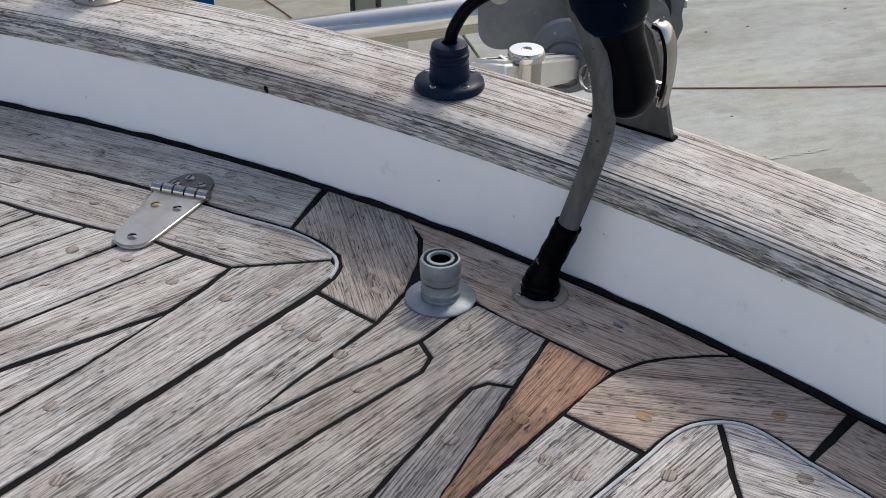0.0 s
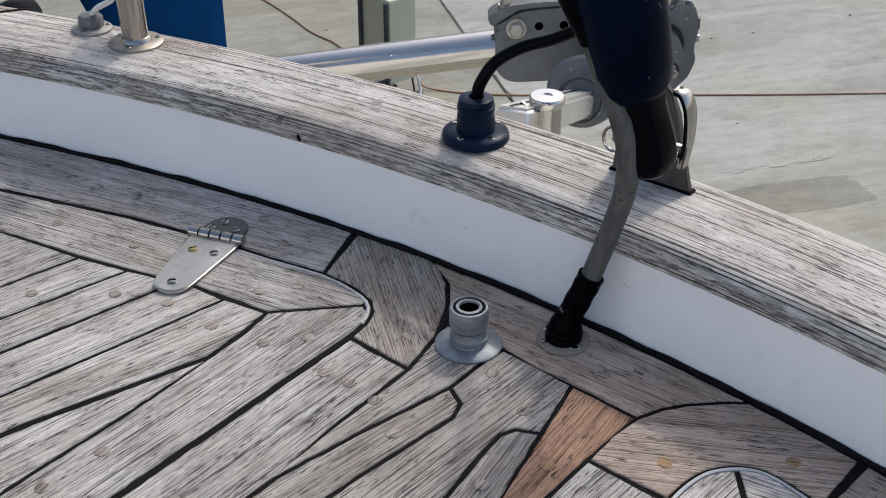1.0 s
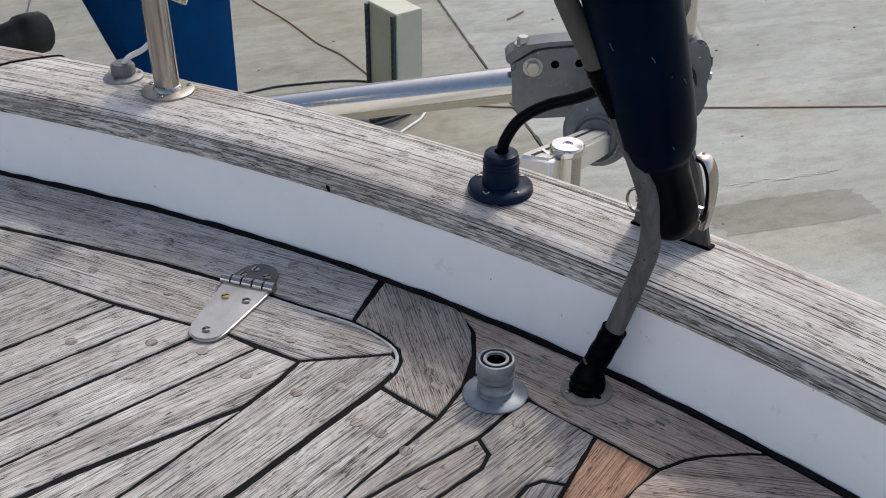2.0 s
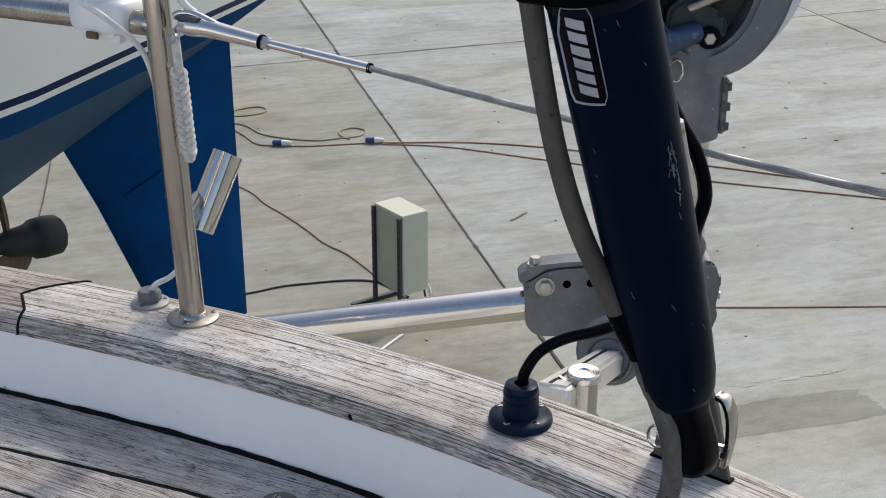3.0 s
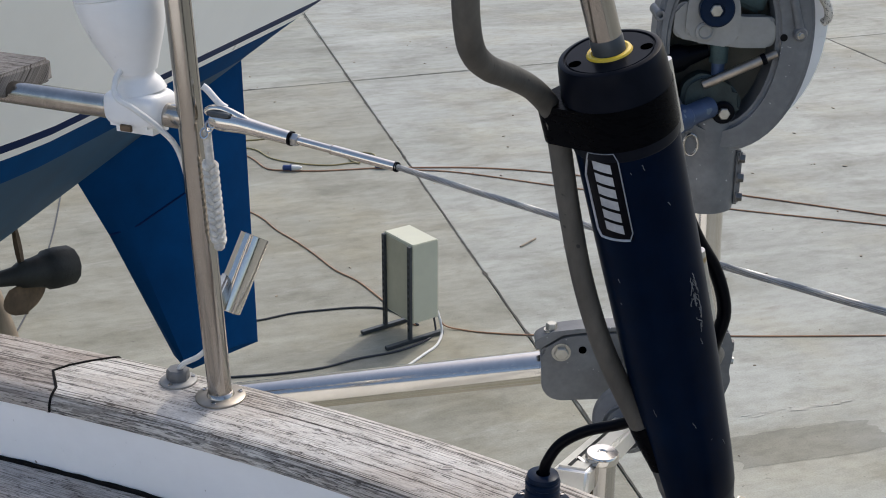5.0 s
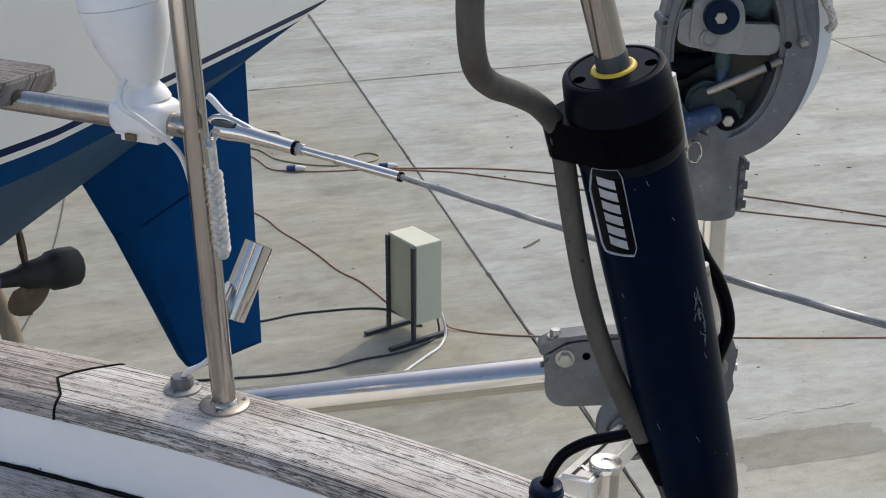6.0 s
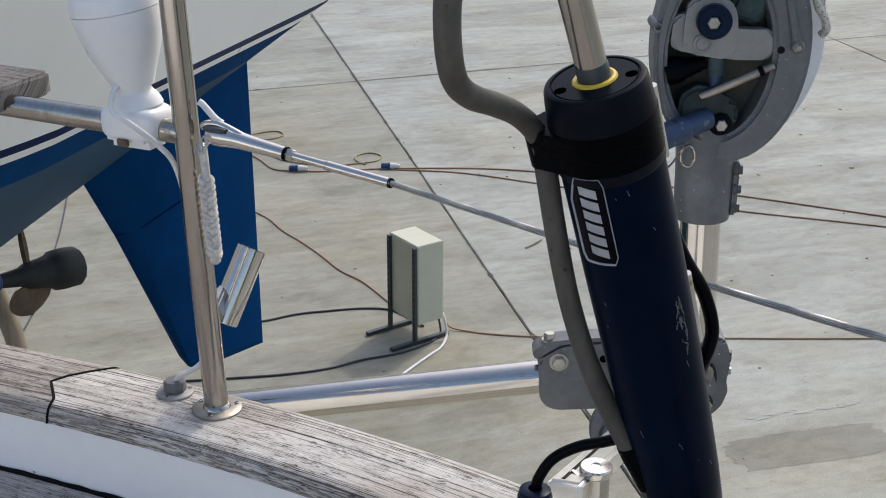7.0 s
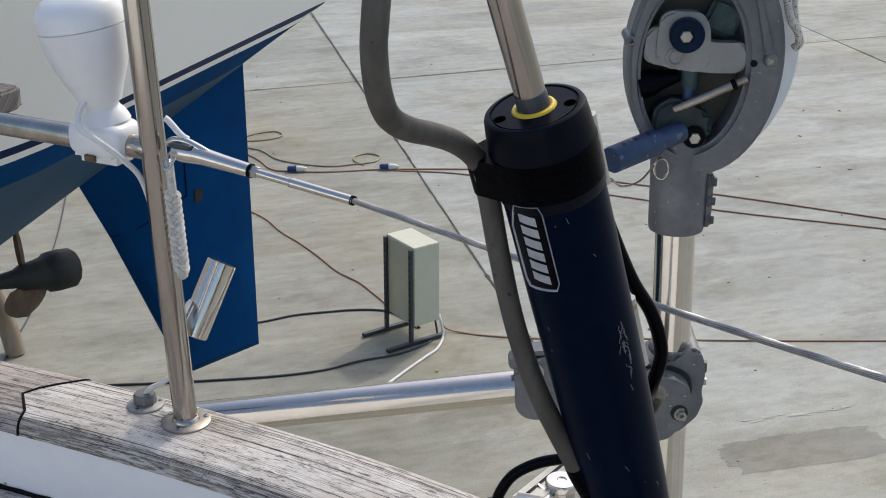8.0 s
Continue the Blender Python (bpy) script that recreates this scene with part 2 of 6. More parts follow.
def concrete(name, tint, wet=1.0):
    """Power-floated yard concrete, streaked along the cross joints."""
    m, nt, p = material(name)
    tc = nt.nodes.new("ShaderNodeTexCoord")

    def layer(scale, detail, stretch=(1, 1, 1), turn=0.0, rough_=0.6, swirl=0.0):
        mp = nt.nodes.new("ShaderNodeMapping")
        mp.inputs["Scale"].default_value = stretch
        spin = nt.nodes.new("ShaderNodeMapping")
        spin.inputs["Rotation"].default_value = (0, 0, turn)
        nt.links.new(tc.outputs["Object"], spin.inputs[0])
        nt.links.new(spin.outputs[0], mp.inputs[0])
        n = node(nt, "ShaderNodeTexNoise", Scale=scale, Detail=detail, Roughness=rough_, Distortion=swirl)
        nt.links.new(mp.outputs[0], n.inputs["Vector"])
        return n.outputs["Fac"]

    run = -0.371
    low, high = tuple(c * 0.86 * wet for c in tint), tuple(c * 1.10 * wet for c in tint)
    base = ramp(nt, layer(0.55, 4.0, (0.6, 1.2, 1), run, 0.6, 0.6), [(0.34, low), (0.64, high)])
    base = mix(nt, "MULTIPLY", 1.0, base, ramp(nt, layer(0.8, 4.0, (0.30, 1.7, 1), run, 0.6, 0.8), [(0.36, (0.84, 0.84, 0.81)), (0.60, (1.05, 1.05, 1.05))]))
    base = mix(nt, "MULTIPLY", 0.7, base, ramp(nt, layer(2.6, 4.0, (0.16, 1.9, 1), run + 0.10, 0.55, 1.2), [(0.36, (0.88, 0.88, 0.87)), (0.64, (1.04, 1.04, 1.04))]))
    base = mix(nt, "MULTIPLY", 0.9, base, ramp(nt, layer(1.5, 6.0, (0.8, 1.2, 1), run, 0.68, 0.5), [(0.35, (0.76, 0.75, 0.72)), (0.50, (1.0, 1.0, 1.0))]))
    warm = ramp(nt, layer(0.7, 5.0, (0.8, 1.0, 1), 0.6, 0.6), [(0.48, (0, 0, 0)), (0.66, (1, 1, 1))])
    base = mix(nt, "MULTIPLY", warm, base, (0.97, 0.92, 0.82))
    pale = ramp(nt, layer(2.0, 6.0, (0.40, 2.0, 1), run - 0.06, 0.7, 0.6), [(0.58, (0, 0, 0)), (0.72, (1, 1, 1))])
    base = mix(nt, "MIX", math_node(nt, "MULTIPLY", pale, 0.4), base, (0.46, 0.455, 0.415))
    base = mix(nt, "MULTIPLY", 0.9, base, ramp(nt, layer(9.0, 6.0, (0.7, 1.3, 1), run, 0.65), [(0.34, (0.85, 0.845, 0.83)), (0.56, (1.03, 1.03, 1.03))]))
    base = mix(nt, "MULTIPLY", 0.7, base, ramp(nt, layer(90.0, 3.0), [(0.3, (0.78, 0.78, 0.78)), (0.6, (1.04, 1.04, 1.04))]))
    stain = ramp(nt, layer(4.2, 6.0, (0.45, 1.7, 1), run, 0.72, 0.4), [(0.61, (0, 0, 0)), (0.72, (1, 1, 1))])
    base = mix(nt, "MIX", math_node(nt, "MULTIPLY", stain, 0.55), base, (0.19, 0.175, 0.145))
    pits = ramp(nt, layer(22.0, 2.0, (0.8, 1.2, 1)), [(0.70, (0, 0, 0)), (0.73, (1, 1, 1))])
    base = mix(nt, "MIX", math_node(nt, "MULTIPLY", pits, 0.55), base, (0.10, 0.095, 0.08))
    nt.links.new(base, p.inputs["Base Color"])
    p.inputs["Roughness"].default_value = 0.75
    bump(nt, p, layer(60.0, 5.0), 0.3, 0.004)
    return m


CONCRETE = concrete("yard_concrete", (0.318, 0.324, 0.284))
CONCRETE_WARM = concrete("warm_concrete", (0.300, 0.296, 0.247))
CONCRETE_PALE = concrete("pale_concrete", (0.360, 0.369, 0.335))
JOINT = plain("joint_filler", (0.068, 0.062, 0.053), 0.9, vary=0.35, scale=20, relief=0.003)
DAMP = concrete("patched_concrete", (0.322, 0.328, 0.292), 0.80)
SMEAR = concrete("limed_concrete", (0.42, 0.42, 0.385), 1.0)


# ---- builders ----
def link(name, bm, mat, parent=None, label="", base=(0, 0, 0), smooth=True, uv=None):
    me = bpy.data.meshes.new(name)
    bmesh.ops.recalc_face_normals(bm, faces=bm.faces)
    if smooth:
        for f in bm.faces:
            f.smooth = True
        for e in bm.edges:
            if len(e.link_faces) == 2 and e.calc_face_angle(0) > radians(38):
                e.smooth = False
    bm.to_mesh(me)
    bm.free()
    me.materials.append(mat)
    ob = new(name, me)
    if parent:
        ob.parent = parent
    if label:
        ob["label"] = label
    return ob


ORIGIN = {}


def thing(name, base, label, category, group="", kind=""):
    """An Empty at the thing's base; its parts are given in world metres."""
    ob = new(name)
    ob.empty_display_size = 0.05
    ob.location = base
    ORIGIN[ob.name] = Vector(base)
    return tagged(ob, label, category, group, kind)


def part(name, bm, mat, parent, label="", smooth=True):
    top = parent
    while top.parent:
        top = top.parent
    bmesh.ops.translate(bm, verts=bm.verts, vec=-ORIGIN[top.name])
    return link(name, bm, mat, parent, label, smooth=smooth)


def curve_points(pts, steps=6):
    """A Catmull-Rom line through the points."""
    pts = [Vector(p) for p in pts]
    if len(pts) < 3:
        return pts
    ext = [2 * pts[0] - pts[1], *pts, 2 * pts[-1] - pts[-2]]
    out = []
    for i in range(1, len(ext) - 2):
        a, b, c, d = ext[i - 1:i + 3]
        for k in range(steps):
            t = k / steps
            out.append(0.5 * (2 * b + (c - a) * t + (2 * a - 5 * b + 4 * c - d) * t * t + (3 * b - a - 3 * c + d) * t ** 3))
    return out + [pts[-1]]


def sweep(bm, pts, radius, seg=12, closed=False, flat=1.0):
    """A tube along a line; radius is a number or a function of 0..1."""
    pts = [Vector(p) for p in pts]
    n = len(pts)
    tang = [((pts[(i + 1) % n] - pts[i - 1]) if closed else (pts[min(i + 1, n - 1)] - pts[max(i - 1, 0)])).normalized() for i in range(n)]
    side = tang[0].orthogonal().normalized()
    rings = []
    for i in range(n):
        side = (side - tang[i] * side.dot(tang[i])).normalized()
        other = tang[i].cross(side)
        r = radius(i / (n - 1)) if callable(radius) else radius
        rings.append([bm.verts.new(pts[i] + (side * math.cos(a) + other * math.sin(a) * flat) * r) for a in (2 * math.pi * k / seg for k in range(seg))])
    for i in range(n if closed else n - 1):
        a, b = rings[i], rings[(i + 1) % n]
        for k in range(seg):
            bm.faces.new((a[k], a[(k + 1) % seg], b[(k + 1) % seg], b[k]))
    if not closed:
        bm.faces.new(rings[0][::-1])
        bm.faces.new(rings[-1])
    return bm


def tube(pts, radius, seg=12, steps=6, closed=False, flat=1.0):
    return sweep(bmesh.new(), curve_points(pts, steps), radius, seg, closed, flat)


def lathe(profile, foot, axis=(0, 0, 1), seg=32, turn=0.0, bm=None):
    """A turned body: (radius, height) pairs along the axis from the foot."""
    bm = bm or bmesh.new()
    axis = Vector(axis).normalized()
    side = axis.orthogonal().normalized()
    other = axis.cross(side)
    foot = Vector(foot)
    rings = []
    for r, h in profile:
        r = max(r, 1e-4)
        rings.append([bm.verts.new(foot + axis * h + (side * math.cos(a) + other * math.sin(a)) * r) for a in (turn + 2 * math.pi * k / seg for k in range(seg))])
    for a, b in zip(rings, rings[1:]):
        for k in range(seg):
            bm.faces.new((a[k], a[(k + 1) % seg], b[(k + 1) % seg], b[k]))
    bm.faces.new(rings[0][::-1])
    bm.faces.new(rings[-1])
    return bm


def prism(outline, frame_m, depth, bevel=0.0, seg=2):
    """An outline in the plane of a pose, pushed out along its z."""
    bm = bmesh.new()
    low = [bm.verts.new((x, y, 0)) for x, y in outline]
    high = [bm.verts.new((x, y, depth)) for x, y in outline]
    n = len(outline)
    bm.faces.new(low[::-1])
    bm.faces.new(high)
    for k in range(n):
        bm.faces.new((low[k], low[(k + 1) % n], high[(k + 1) % n], high[k]))
    if bevel:
        rim = [e for e in bm.edges if abs(e.verts[0].co.z - e.verts[1].co.z) < 1e-6]
        bmesh.ops.bevel(bm, geom=rim, offset=bevel, segments=seg, affect="EDGES", clamp_overlap=True)
    bmesh.ops.transform(bm, matrix=frame_m, verts=bm.verts)
    return bm


def block(size, m, bevel=0.002, seg=2):
    bm = bmesh.new()
    bmesh.ops.create_cube(bm, size=1.0)
    bmesh.ops.scale(bm, vec=size, verts=bm.verts)
    if bevel:
        bmesh.ops.bevel(bm, geom=bm.edges[:], offset=bevel, segments=seg, affect="EDGES")
    bmesh.ops.transform(bm, matrix=m, verts=bm.verts)
    return bm


def hexbolt(foot, axis, r, h, washer=True):
    bm = lathe([(r, 0), (r, h * 0.85), (r * 0.86, h), (0, h)], foot, axis, seg=6, turn=0.3)
    if washer:
        lathe([(r * 1.35, -h * 0.02), (r * 1.35, h * 0.18), (0, h * 0.19)], foot, axis, seg=20, bm=bm)
    return bm


def screw(foot, axis, r):
    """A slotted screw head."""
    bm = lathe([(r, 0), (r, r * 0.25), (r * 0.8, r * 0.45), (0, r * 0.5)], foot, axis, seg=18)
    return bm


def slot(foot, axis, r, turn):
    """The dark slot across a screw head."""
    axis = Vector(axis).normalized()
    q = axis.to_track_quat("Z", "Y").to_matrix().to_4x4()
    return block((r * 1.6, r * 0.22, r * 0.1), Matrix.Translation(Vector(foot) + axis * r * 0.5) @ q @ Matrix.Rotation(turn, 4, "Z"), 0)


# ---- the stern: deck edge, bulwark, toe rail ----
def edge_y(x):
    return 1.0479 - 0.7285 * x - 0.4395 * x * x - 0.1803 * x ** 3


def edge_at(x, out=0.0):
    """A point of the deck's edge, moved outboard."""
    slope = -0.7285 - 0.879 * x - 0.5409 * x * x
    n = Vector((-slope, 1)).normalized()
    return Vector((x + n.x * out, edge_y(x) + n.y * out))


def edge_run(x0, x1, out=0.0, step=0.025):
    n = max(2, round(abs(x1 - x0) / step))
    return [tuple(edge_at(x0 + (x1 - x0) * k / n, out)) for k in range(n + 1)]


def along_edge(name, section, x0, x1, mat, parent, label="", step=0.02, close=True, skew=None, at_end=False):
    """A section (outboard, height) carried along the deck's edge, with grain coordinates."""
    bm = bmesh.new()
    uv = bm.loops.layers.uv.new("UVMap")
    n = round((x1 - x0) / step)
    rings, us = [], []
    u = 0.0
    last = None
    for k in range(n + 1):
        x = x0 + (x1 - x0) * k / n
        p = edge_at(x)
        u += (p - last).length if last else 0
        last = p
        us.append(u)
        near = max(0.0, 1 - ((x1 - x) if at_end else (x - x0)) / 0.16) if skew else 0.0
        rings.append([bm.verts.new((*edge_at(x + (skew(o) * near if near else 0.0), o), z)) for o, z in section])
    vs = [0.0]
    for a, b in zip(section, section[1:] + section[:1]):
        vs.append(vs[-1] + math.dist(a, b))
    m = len(section)
    for k in range(n):
        for j in range(m if close else m - 1):
            f = bm.faces.new((rings[k][j], rings[k + 1][j], rings[k + 1][(j + 1) % m], rings[k][(j + 1) % m]))
            for lp, c in zip(f.loops, ((us[k], vs[j]), (us[k + 1], vs[j]), (us[k + 1], vs[j + 1]), (us[k], vs[j + 1]))):
                lp[uv].uv = c
    if close:
        bm.faces.new(rings[0][::-1])
        bm.faces.new(rings[-1])
    return part(name, bm, mat, parent, label)


def offset_poly(pts, d):
    """Moves the sides of an outline inwards by d."""
    area = sum(a[0] * b[1] - b[0] * a[1] for a, b in zip(pts, pts[1:] + pts[:1]))
    sgn = 1 if area > 0 else -1
    out = []
    n = len(pts)
    for i in range(n):
        p0, p1, p2 = Vector(pts[i - 1]), Vector(pts[i]), Vector(pts[(i + 1) % n])
        a, b = (p1 - p0).normalized(), (p2 - p1).normalized()
        na, nb = Vector((-a.y, a.x)) * sgn, Vector((-b.y, b.x)) * sgn
        mid = na + nb
        if mid.length < 0.3:
            mid = na
        mid.normalize()
        out.append(p1 + mid * min(d / max(mid.dot(na), 0.35), d * 2.4))
    return out


def offset_line(pts, d):
    out = []
    for i, p in enumerate(pts):
        a, b = Vector(pts[max(i - 1, 0)]), Vector(pts[min(i + 1, len(pts) - 1)])
        t = (b - a).normalized()
        out.append((p[0] - t.y * d, p[1] + t.x * d))
    return out


def soft(pts, steps=3):
    return [(p.x, p.y) for p in curve_points([(x, y, 0) for x, y in pts], steps)]


deck = thing("deck", (0, 0, 0), "laid teak deck with black caulked seams, weathered grey", "deck", kind="structure")
RAND = random.Random(5)


def plank(pts, grain, mat=TEAK, gap=0.0023, top=0.0, label=""):
    """One teak plank with eased edges; grain: degrees of its run from x."""
    rough_edge = []
    corner = offset_poly(pts, gap)
    for a, b in zip(corner, corner[1:] + corner[:1]):
        n = max(1, int((b - a).length / 0.009))
        for k in range(n):
            p = a.lerp(b, k / n)
            if k:
                p += Vector((RAND.uniform(-1, 1), RAND.uniform(-1, 1))) * (0.0011 if RAND.random() < 0.08 else 0.0005)
            rough_edge.append(p)
    outline = rough_edge
    inner = offset_poly([tuple(p) for p in outline], 0.0009)
    top += RAND.uniform(-0.0004, 0.0004)
    bm = bmesh.new()
    uv = bm.loops.layers.uv.new("UVMap")
    c = Vector((sum(p[0] for p in pts) / len(pts), sum(p[1] for p in pts) / len(pts)))
    rings = [[bm.verts.new((p.x - c.x, p.y - c.y, z)) for p in ring] for ring, z in ((outline, -0.006), (outline, top - 0.0008), (inner, top))]
    n = len(outline)
    for a, b in zip(rings, rings[1:]):
        for k in range(n):
            bm.faces.new((a[k], a[(k + 1) % n], b[(k + 1) % n], b[k]))
    bm.faces.new(rings[2])
    g = radians(grain)
    for f in bm.faces:
        for lp in f.loops:
            x, y = lp.vert.co.xy
            lp[uv].uv = (x * math.cos(g) + y * math.sin(g), -x * math.sin(g) + y * math.cos(g) + lp.vert.co.z)
    ob = link("plank", bm, mat, deck, label, smooth=False)
    ob.location = (c.x, c.y, 0)
    return ob


BUNGS = {}


def bung(owner, x, y, grain, mat=BUNG):
    if mat.name not in BUNGS:
        bm = lathe([(0.0062, -0.003), (0.0062, 0.0001), (0.0057, 0.0004), (0.0, 0.00045)], (0, 0, 0), seg=16)
        uv = bm.loops.layers.uv.new("UVMap")
        for f in bm.faces:
            for lp in f.loops:
                lp[uv].uv = lp.vert.co.xy
        BUNGS[mat.name] = link("bung", bm, mat, owner)
        ob = BUNGS[mat.name]
    else:
        ob = new("bung", BUNGS[mat.name].data)
        ob.parent = owner
    ob.location = (x - owner.location.x, y - owner.location.y, 0.0004)
    ob.rotation_euler = (0, 0, radians(grain + RAND.uniform(-25, 25)))
    return ob


# caulk bed under the planks, ending at the bulwark
bed = bmesh.new()
bed.faces.new([bed.verts.new((x, y, -0.0016)) for x, y in [(-0.80, 0.45), *edge_run(-0.80, 0.52, 0.002), (0.47, 0.44), (0.46, 0.45)]])
part("caulk_bed", bed, CAULK, deck, "black rubber caulking", smooth=False)
under = bmesh.new()
# plain deck and hull that close the boat round and behind the eye
HULL_LINE = [*edge_run(-1.0, 0.55, 0.0, 0.1), (0.74, 0.10), (0.86, -0.45), (0.80, -1.30), (0.25, -2.70), (-0.70, -4.30), (-1.70, -5.50), (-3.60, -4.60), (-4.30, -2.40), (-3.70, -0.55), (-2.75, 0.70), (-2.00, 1.30), (-1.45, 1.50)]
vs = [under.verts.new((x, y, -0.0060)) for x, y in HULL_LINE]
uvl = under.loops.layers.uv.new("UVMap")
for lp in under.faces.new(vs).loops:
    lp[uvl].uv = lp.vert.co.xy
part("deck_sheet", under, TEAK, deck, "plain deck forward", smooth=False)

GAP = [(-0.80, 1.310), (-0.60, 1.246), (-0.487, 1.205), (-0.354, 1.153), (-0.278, 1.117), (-0.200, 1.073), (-0.143, 1.044)]
CORNER = [(-0.143, 1.044), (-0.111, 1.017), (-0.095, 0.996), (-0.092, 0.976), (-0.097, 0.957), (-0.110, 0.936)]
SIDE = [(-0.110, 0.936), (-0.191, 0.832), (-0.303, 0.688), (-0.488, 0.45)]
EDGE_A = edge_run(-0.116, -0.80, -0.005)
margin_a = plank([*GAP, *EDGE_A], -24, TEAK_SHADED)
knuckle = plank([(-0.143, 1.044), *CORNER[1:], (-0.056, 0.887), (-0.032, 0.935), (-0.021, 0.986), (-0.021, 1.026), (-0.029, 1.057), (-0.040, 1.073), *edge_run(-0.050, -0.112, -0.005, 0.02)], 103, TEAK_KNUCKLE)
margin_c = plank([(-0.022, 0.957), (0.029, 0.917), (0.058, 0.887), (0.085, 0.865), (0.137, 0.820), (0.160, 0.832), (0.181, 0.838), (0.210, 0.841), (0.236, 0.841), *edge_run(0.232, -0.034, -0.006), (-0.021, 1.026), (-0.021, 0.986)], -38, TEAK_BROWN)
big_curve = plank([(0.091, 0.767), (0.112, 0.796), (0.137, 0.820), (0.160, 0.832), (0.181, 0.838), (0.210, 0.841), (0.236, 0.841), *edge_run(0.243, 0.314, -0.006), (0.266, 0.714), *soft([(0.247, 0.737), (0.229, 0.754), (0.208, 0.759), (0.185, 0.754), (0.166, 0.740), (0.148, 0.720)])], -10, TEAK_CURVE)
margin_e = plank([(0.266, 0.712), *edge_run(0.318, 0.52, -0.006), (0.47, 0.44), (0.38, 0.575), (0.303, 0.670)], -45, TEAK_BROWN)
LEFT_END = [(-0.39, 0.45), (-0.488, 0.45)]
gap_plank = plank([(-0.110, 0.934), (-0.056, 0.887), (-0.115, 0.809), (-0.156, 0.745), (-0.202, 0.688), *LEFT_END, (-0.303, 0.686), (-0.191, 0.830)], 52)
wedge_a = plank([(-0.032, 0.935), (-0.022, 0.957), (0.029, 0.917), (0.015, 0.904), (-0.019, 0.861), (-0.096, 0.798), (-0.156, 0.745), (-0.115, 0.809), (-0.056, 0.887)], 47, TEAK_CYL_SHADE)
nib = plank([(-0.019, 0.861), (-0.010, 0.839), (-0.017, 0.820), (-0.092, 0.746), (-0.145, 0.688), (-0.36, 0.45), (-0.39, 0.45), (-0.202, 0.688), (-0.156, 0.745), (-0.096, 0.798)], 45, TEAK_CYL_SHADE)
wide = plank([(0.029, 0.917), (0.087, 0.865), (0.056, 0.800), (0.035, 0.805), (0.022, 0.798), (0.008, 0.777), (-0.043, 0.688), (-0.18, 0.45), (-0.36, 0.45), (-0.145, 0.688), (-0.092, 0.746), (-0.017, 0.820), (-0.010, 0.839), (-0.019, 0.861), (0.015, 0.904)], 49, TEAK_CYL_SHADE)
hooked = plank([(0.056, 0.800), (0.035, 0.805), (0.022, 0.798), (0.008, 0.777), (-0.043, 0.688), (-0.18, 0.45), (-0.162, 0.45), (-0.024, 0.622)], 62, TEAK_CYL_SHADE)
orange = plank([(0.087, 0.865), (0.137, 0.820), (0.091, 0.767), (0.029, 0.689), (-0.024, 0.622), (0.056, 0.800)], 58, TEAK_NEW)
next_plank = plank([(0.091, 0.767), (0.146, 0.720), (0.108, 0.678), (-0.11, 0.45), (-0.162, 0.45), (0.029, 0.689)], 49)

# the two hatch lids let into the deck
LID = offset_line(GAP + CORNER[1:] + SIDE[1:], -0.0022)
LID_TOP, LID_SIDE = LID[:len(GAP) + 2], LID[len(GAP) + 2:]
lid_margin = plank([(-0.191, 0.976), (-0.266, 1.020), (-0.331, 1.047), (-0.393, 1.075), (-0.458, 1.109), (-0.80, 1.27), *LID_TOP, (-0.101, 0.988)], -26)
lid_side = plank([(-0.191, 0.975), (-0.101, 0.988), *LID_SIDE, (-0.572, 0.45), (-0.351, 0.747), (-0.291, 0.823), (-0.231, 0.908), (-0.207, 0.943)], 52)
lid_planks = [
    plank([(-0.391, 1.073), (-0.458, 1.109), (-0.80, 1.27), (-0.80, 0.72)], 42),
    plank([(-0.391, 1.073), (-0.80, 0.72), (-0.80, 0.66), (-0.337, 1.048)], 40),
    plank([(-0.337, 1.048), (-0.80, 0.66), (-0.80, 0.585), (-0.285, 1.028)], 40),
    plank([(-0.285, 1.028), (-0.80, 0.585), (-0.80, 0.495), (-0.234, 0.997), (-0.266, 1.020)], 41),
    plank([(-0.234, 0.998), (-0.191, 0.975), (-0.209, 0.943), (-0.234, 0.906), (-0.37, 0.812), (-0.80, 0.46), (-0.80, 0.495)], 40),
    plank([(-0.234, 0.902), (-0.291, 0.823), (-0.351, 0.747), (-0.572, 0.45), (-0.80, 0.45), (-0.37, 0.808)], 45)]
ARC2 = offset_line([(-0.11, 0.45), (0.108, 0.678), *soft([(0.148, 0.720), (0.166, 0.740), (0.185, 0.754), (0.208, 0.759), (0.229, 0.754), (0.247, 0.737), (0.266, 0.712)]), (0.303, 0.670), (0.40, 0.54), (0.46, 0.45)], -0.0024)
top2 = max(range(len(ARC2)), key=lambda k: ARC2[k][1])
lid2_left = plank([*ARC2[:top2 + 1], (0.207, 0.689), (0.215, 0.45)], 47)
lid2_right = plank([*ARC2[top2:], (0.215, 0.45), (0.207, 0.689)], -28)
# painted rim of each lid, just showing in the gap
for line in (offset_line(GAP[4:] + CORNER[1:-1], -0.0040), offset_line(ARC2, 0.0004)):
    part("lid_rim", tube([(x, y, -0.0016) for x, y in line], 0.0019, 8, 2), RIM_PAINT, deck, "white painted edge of the hatch lid")

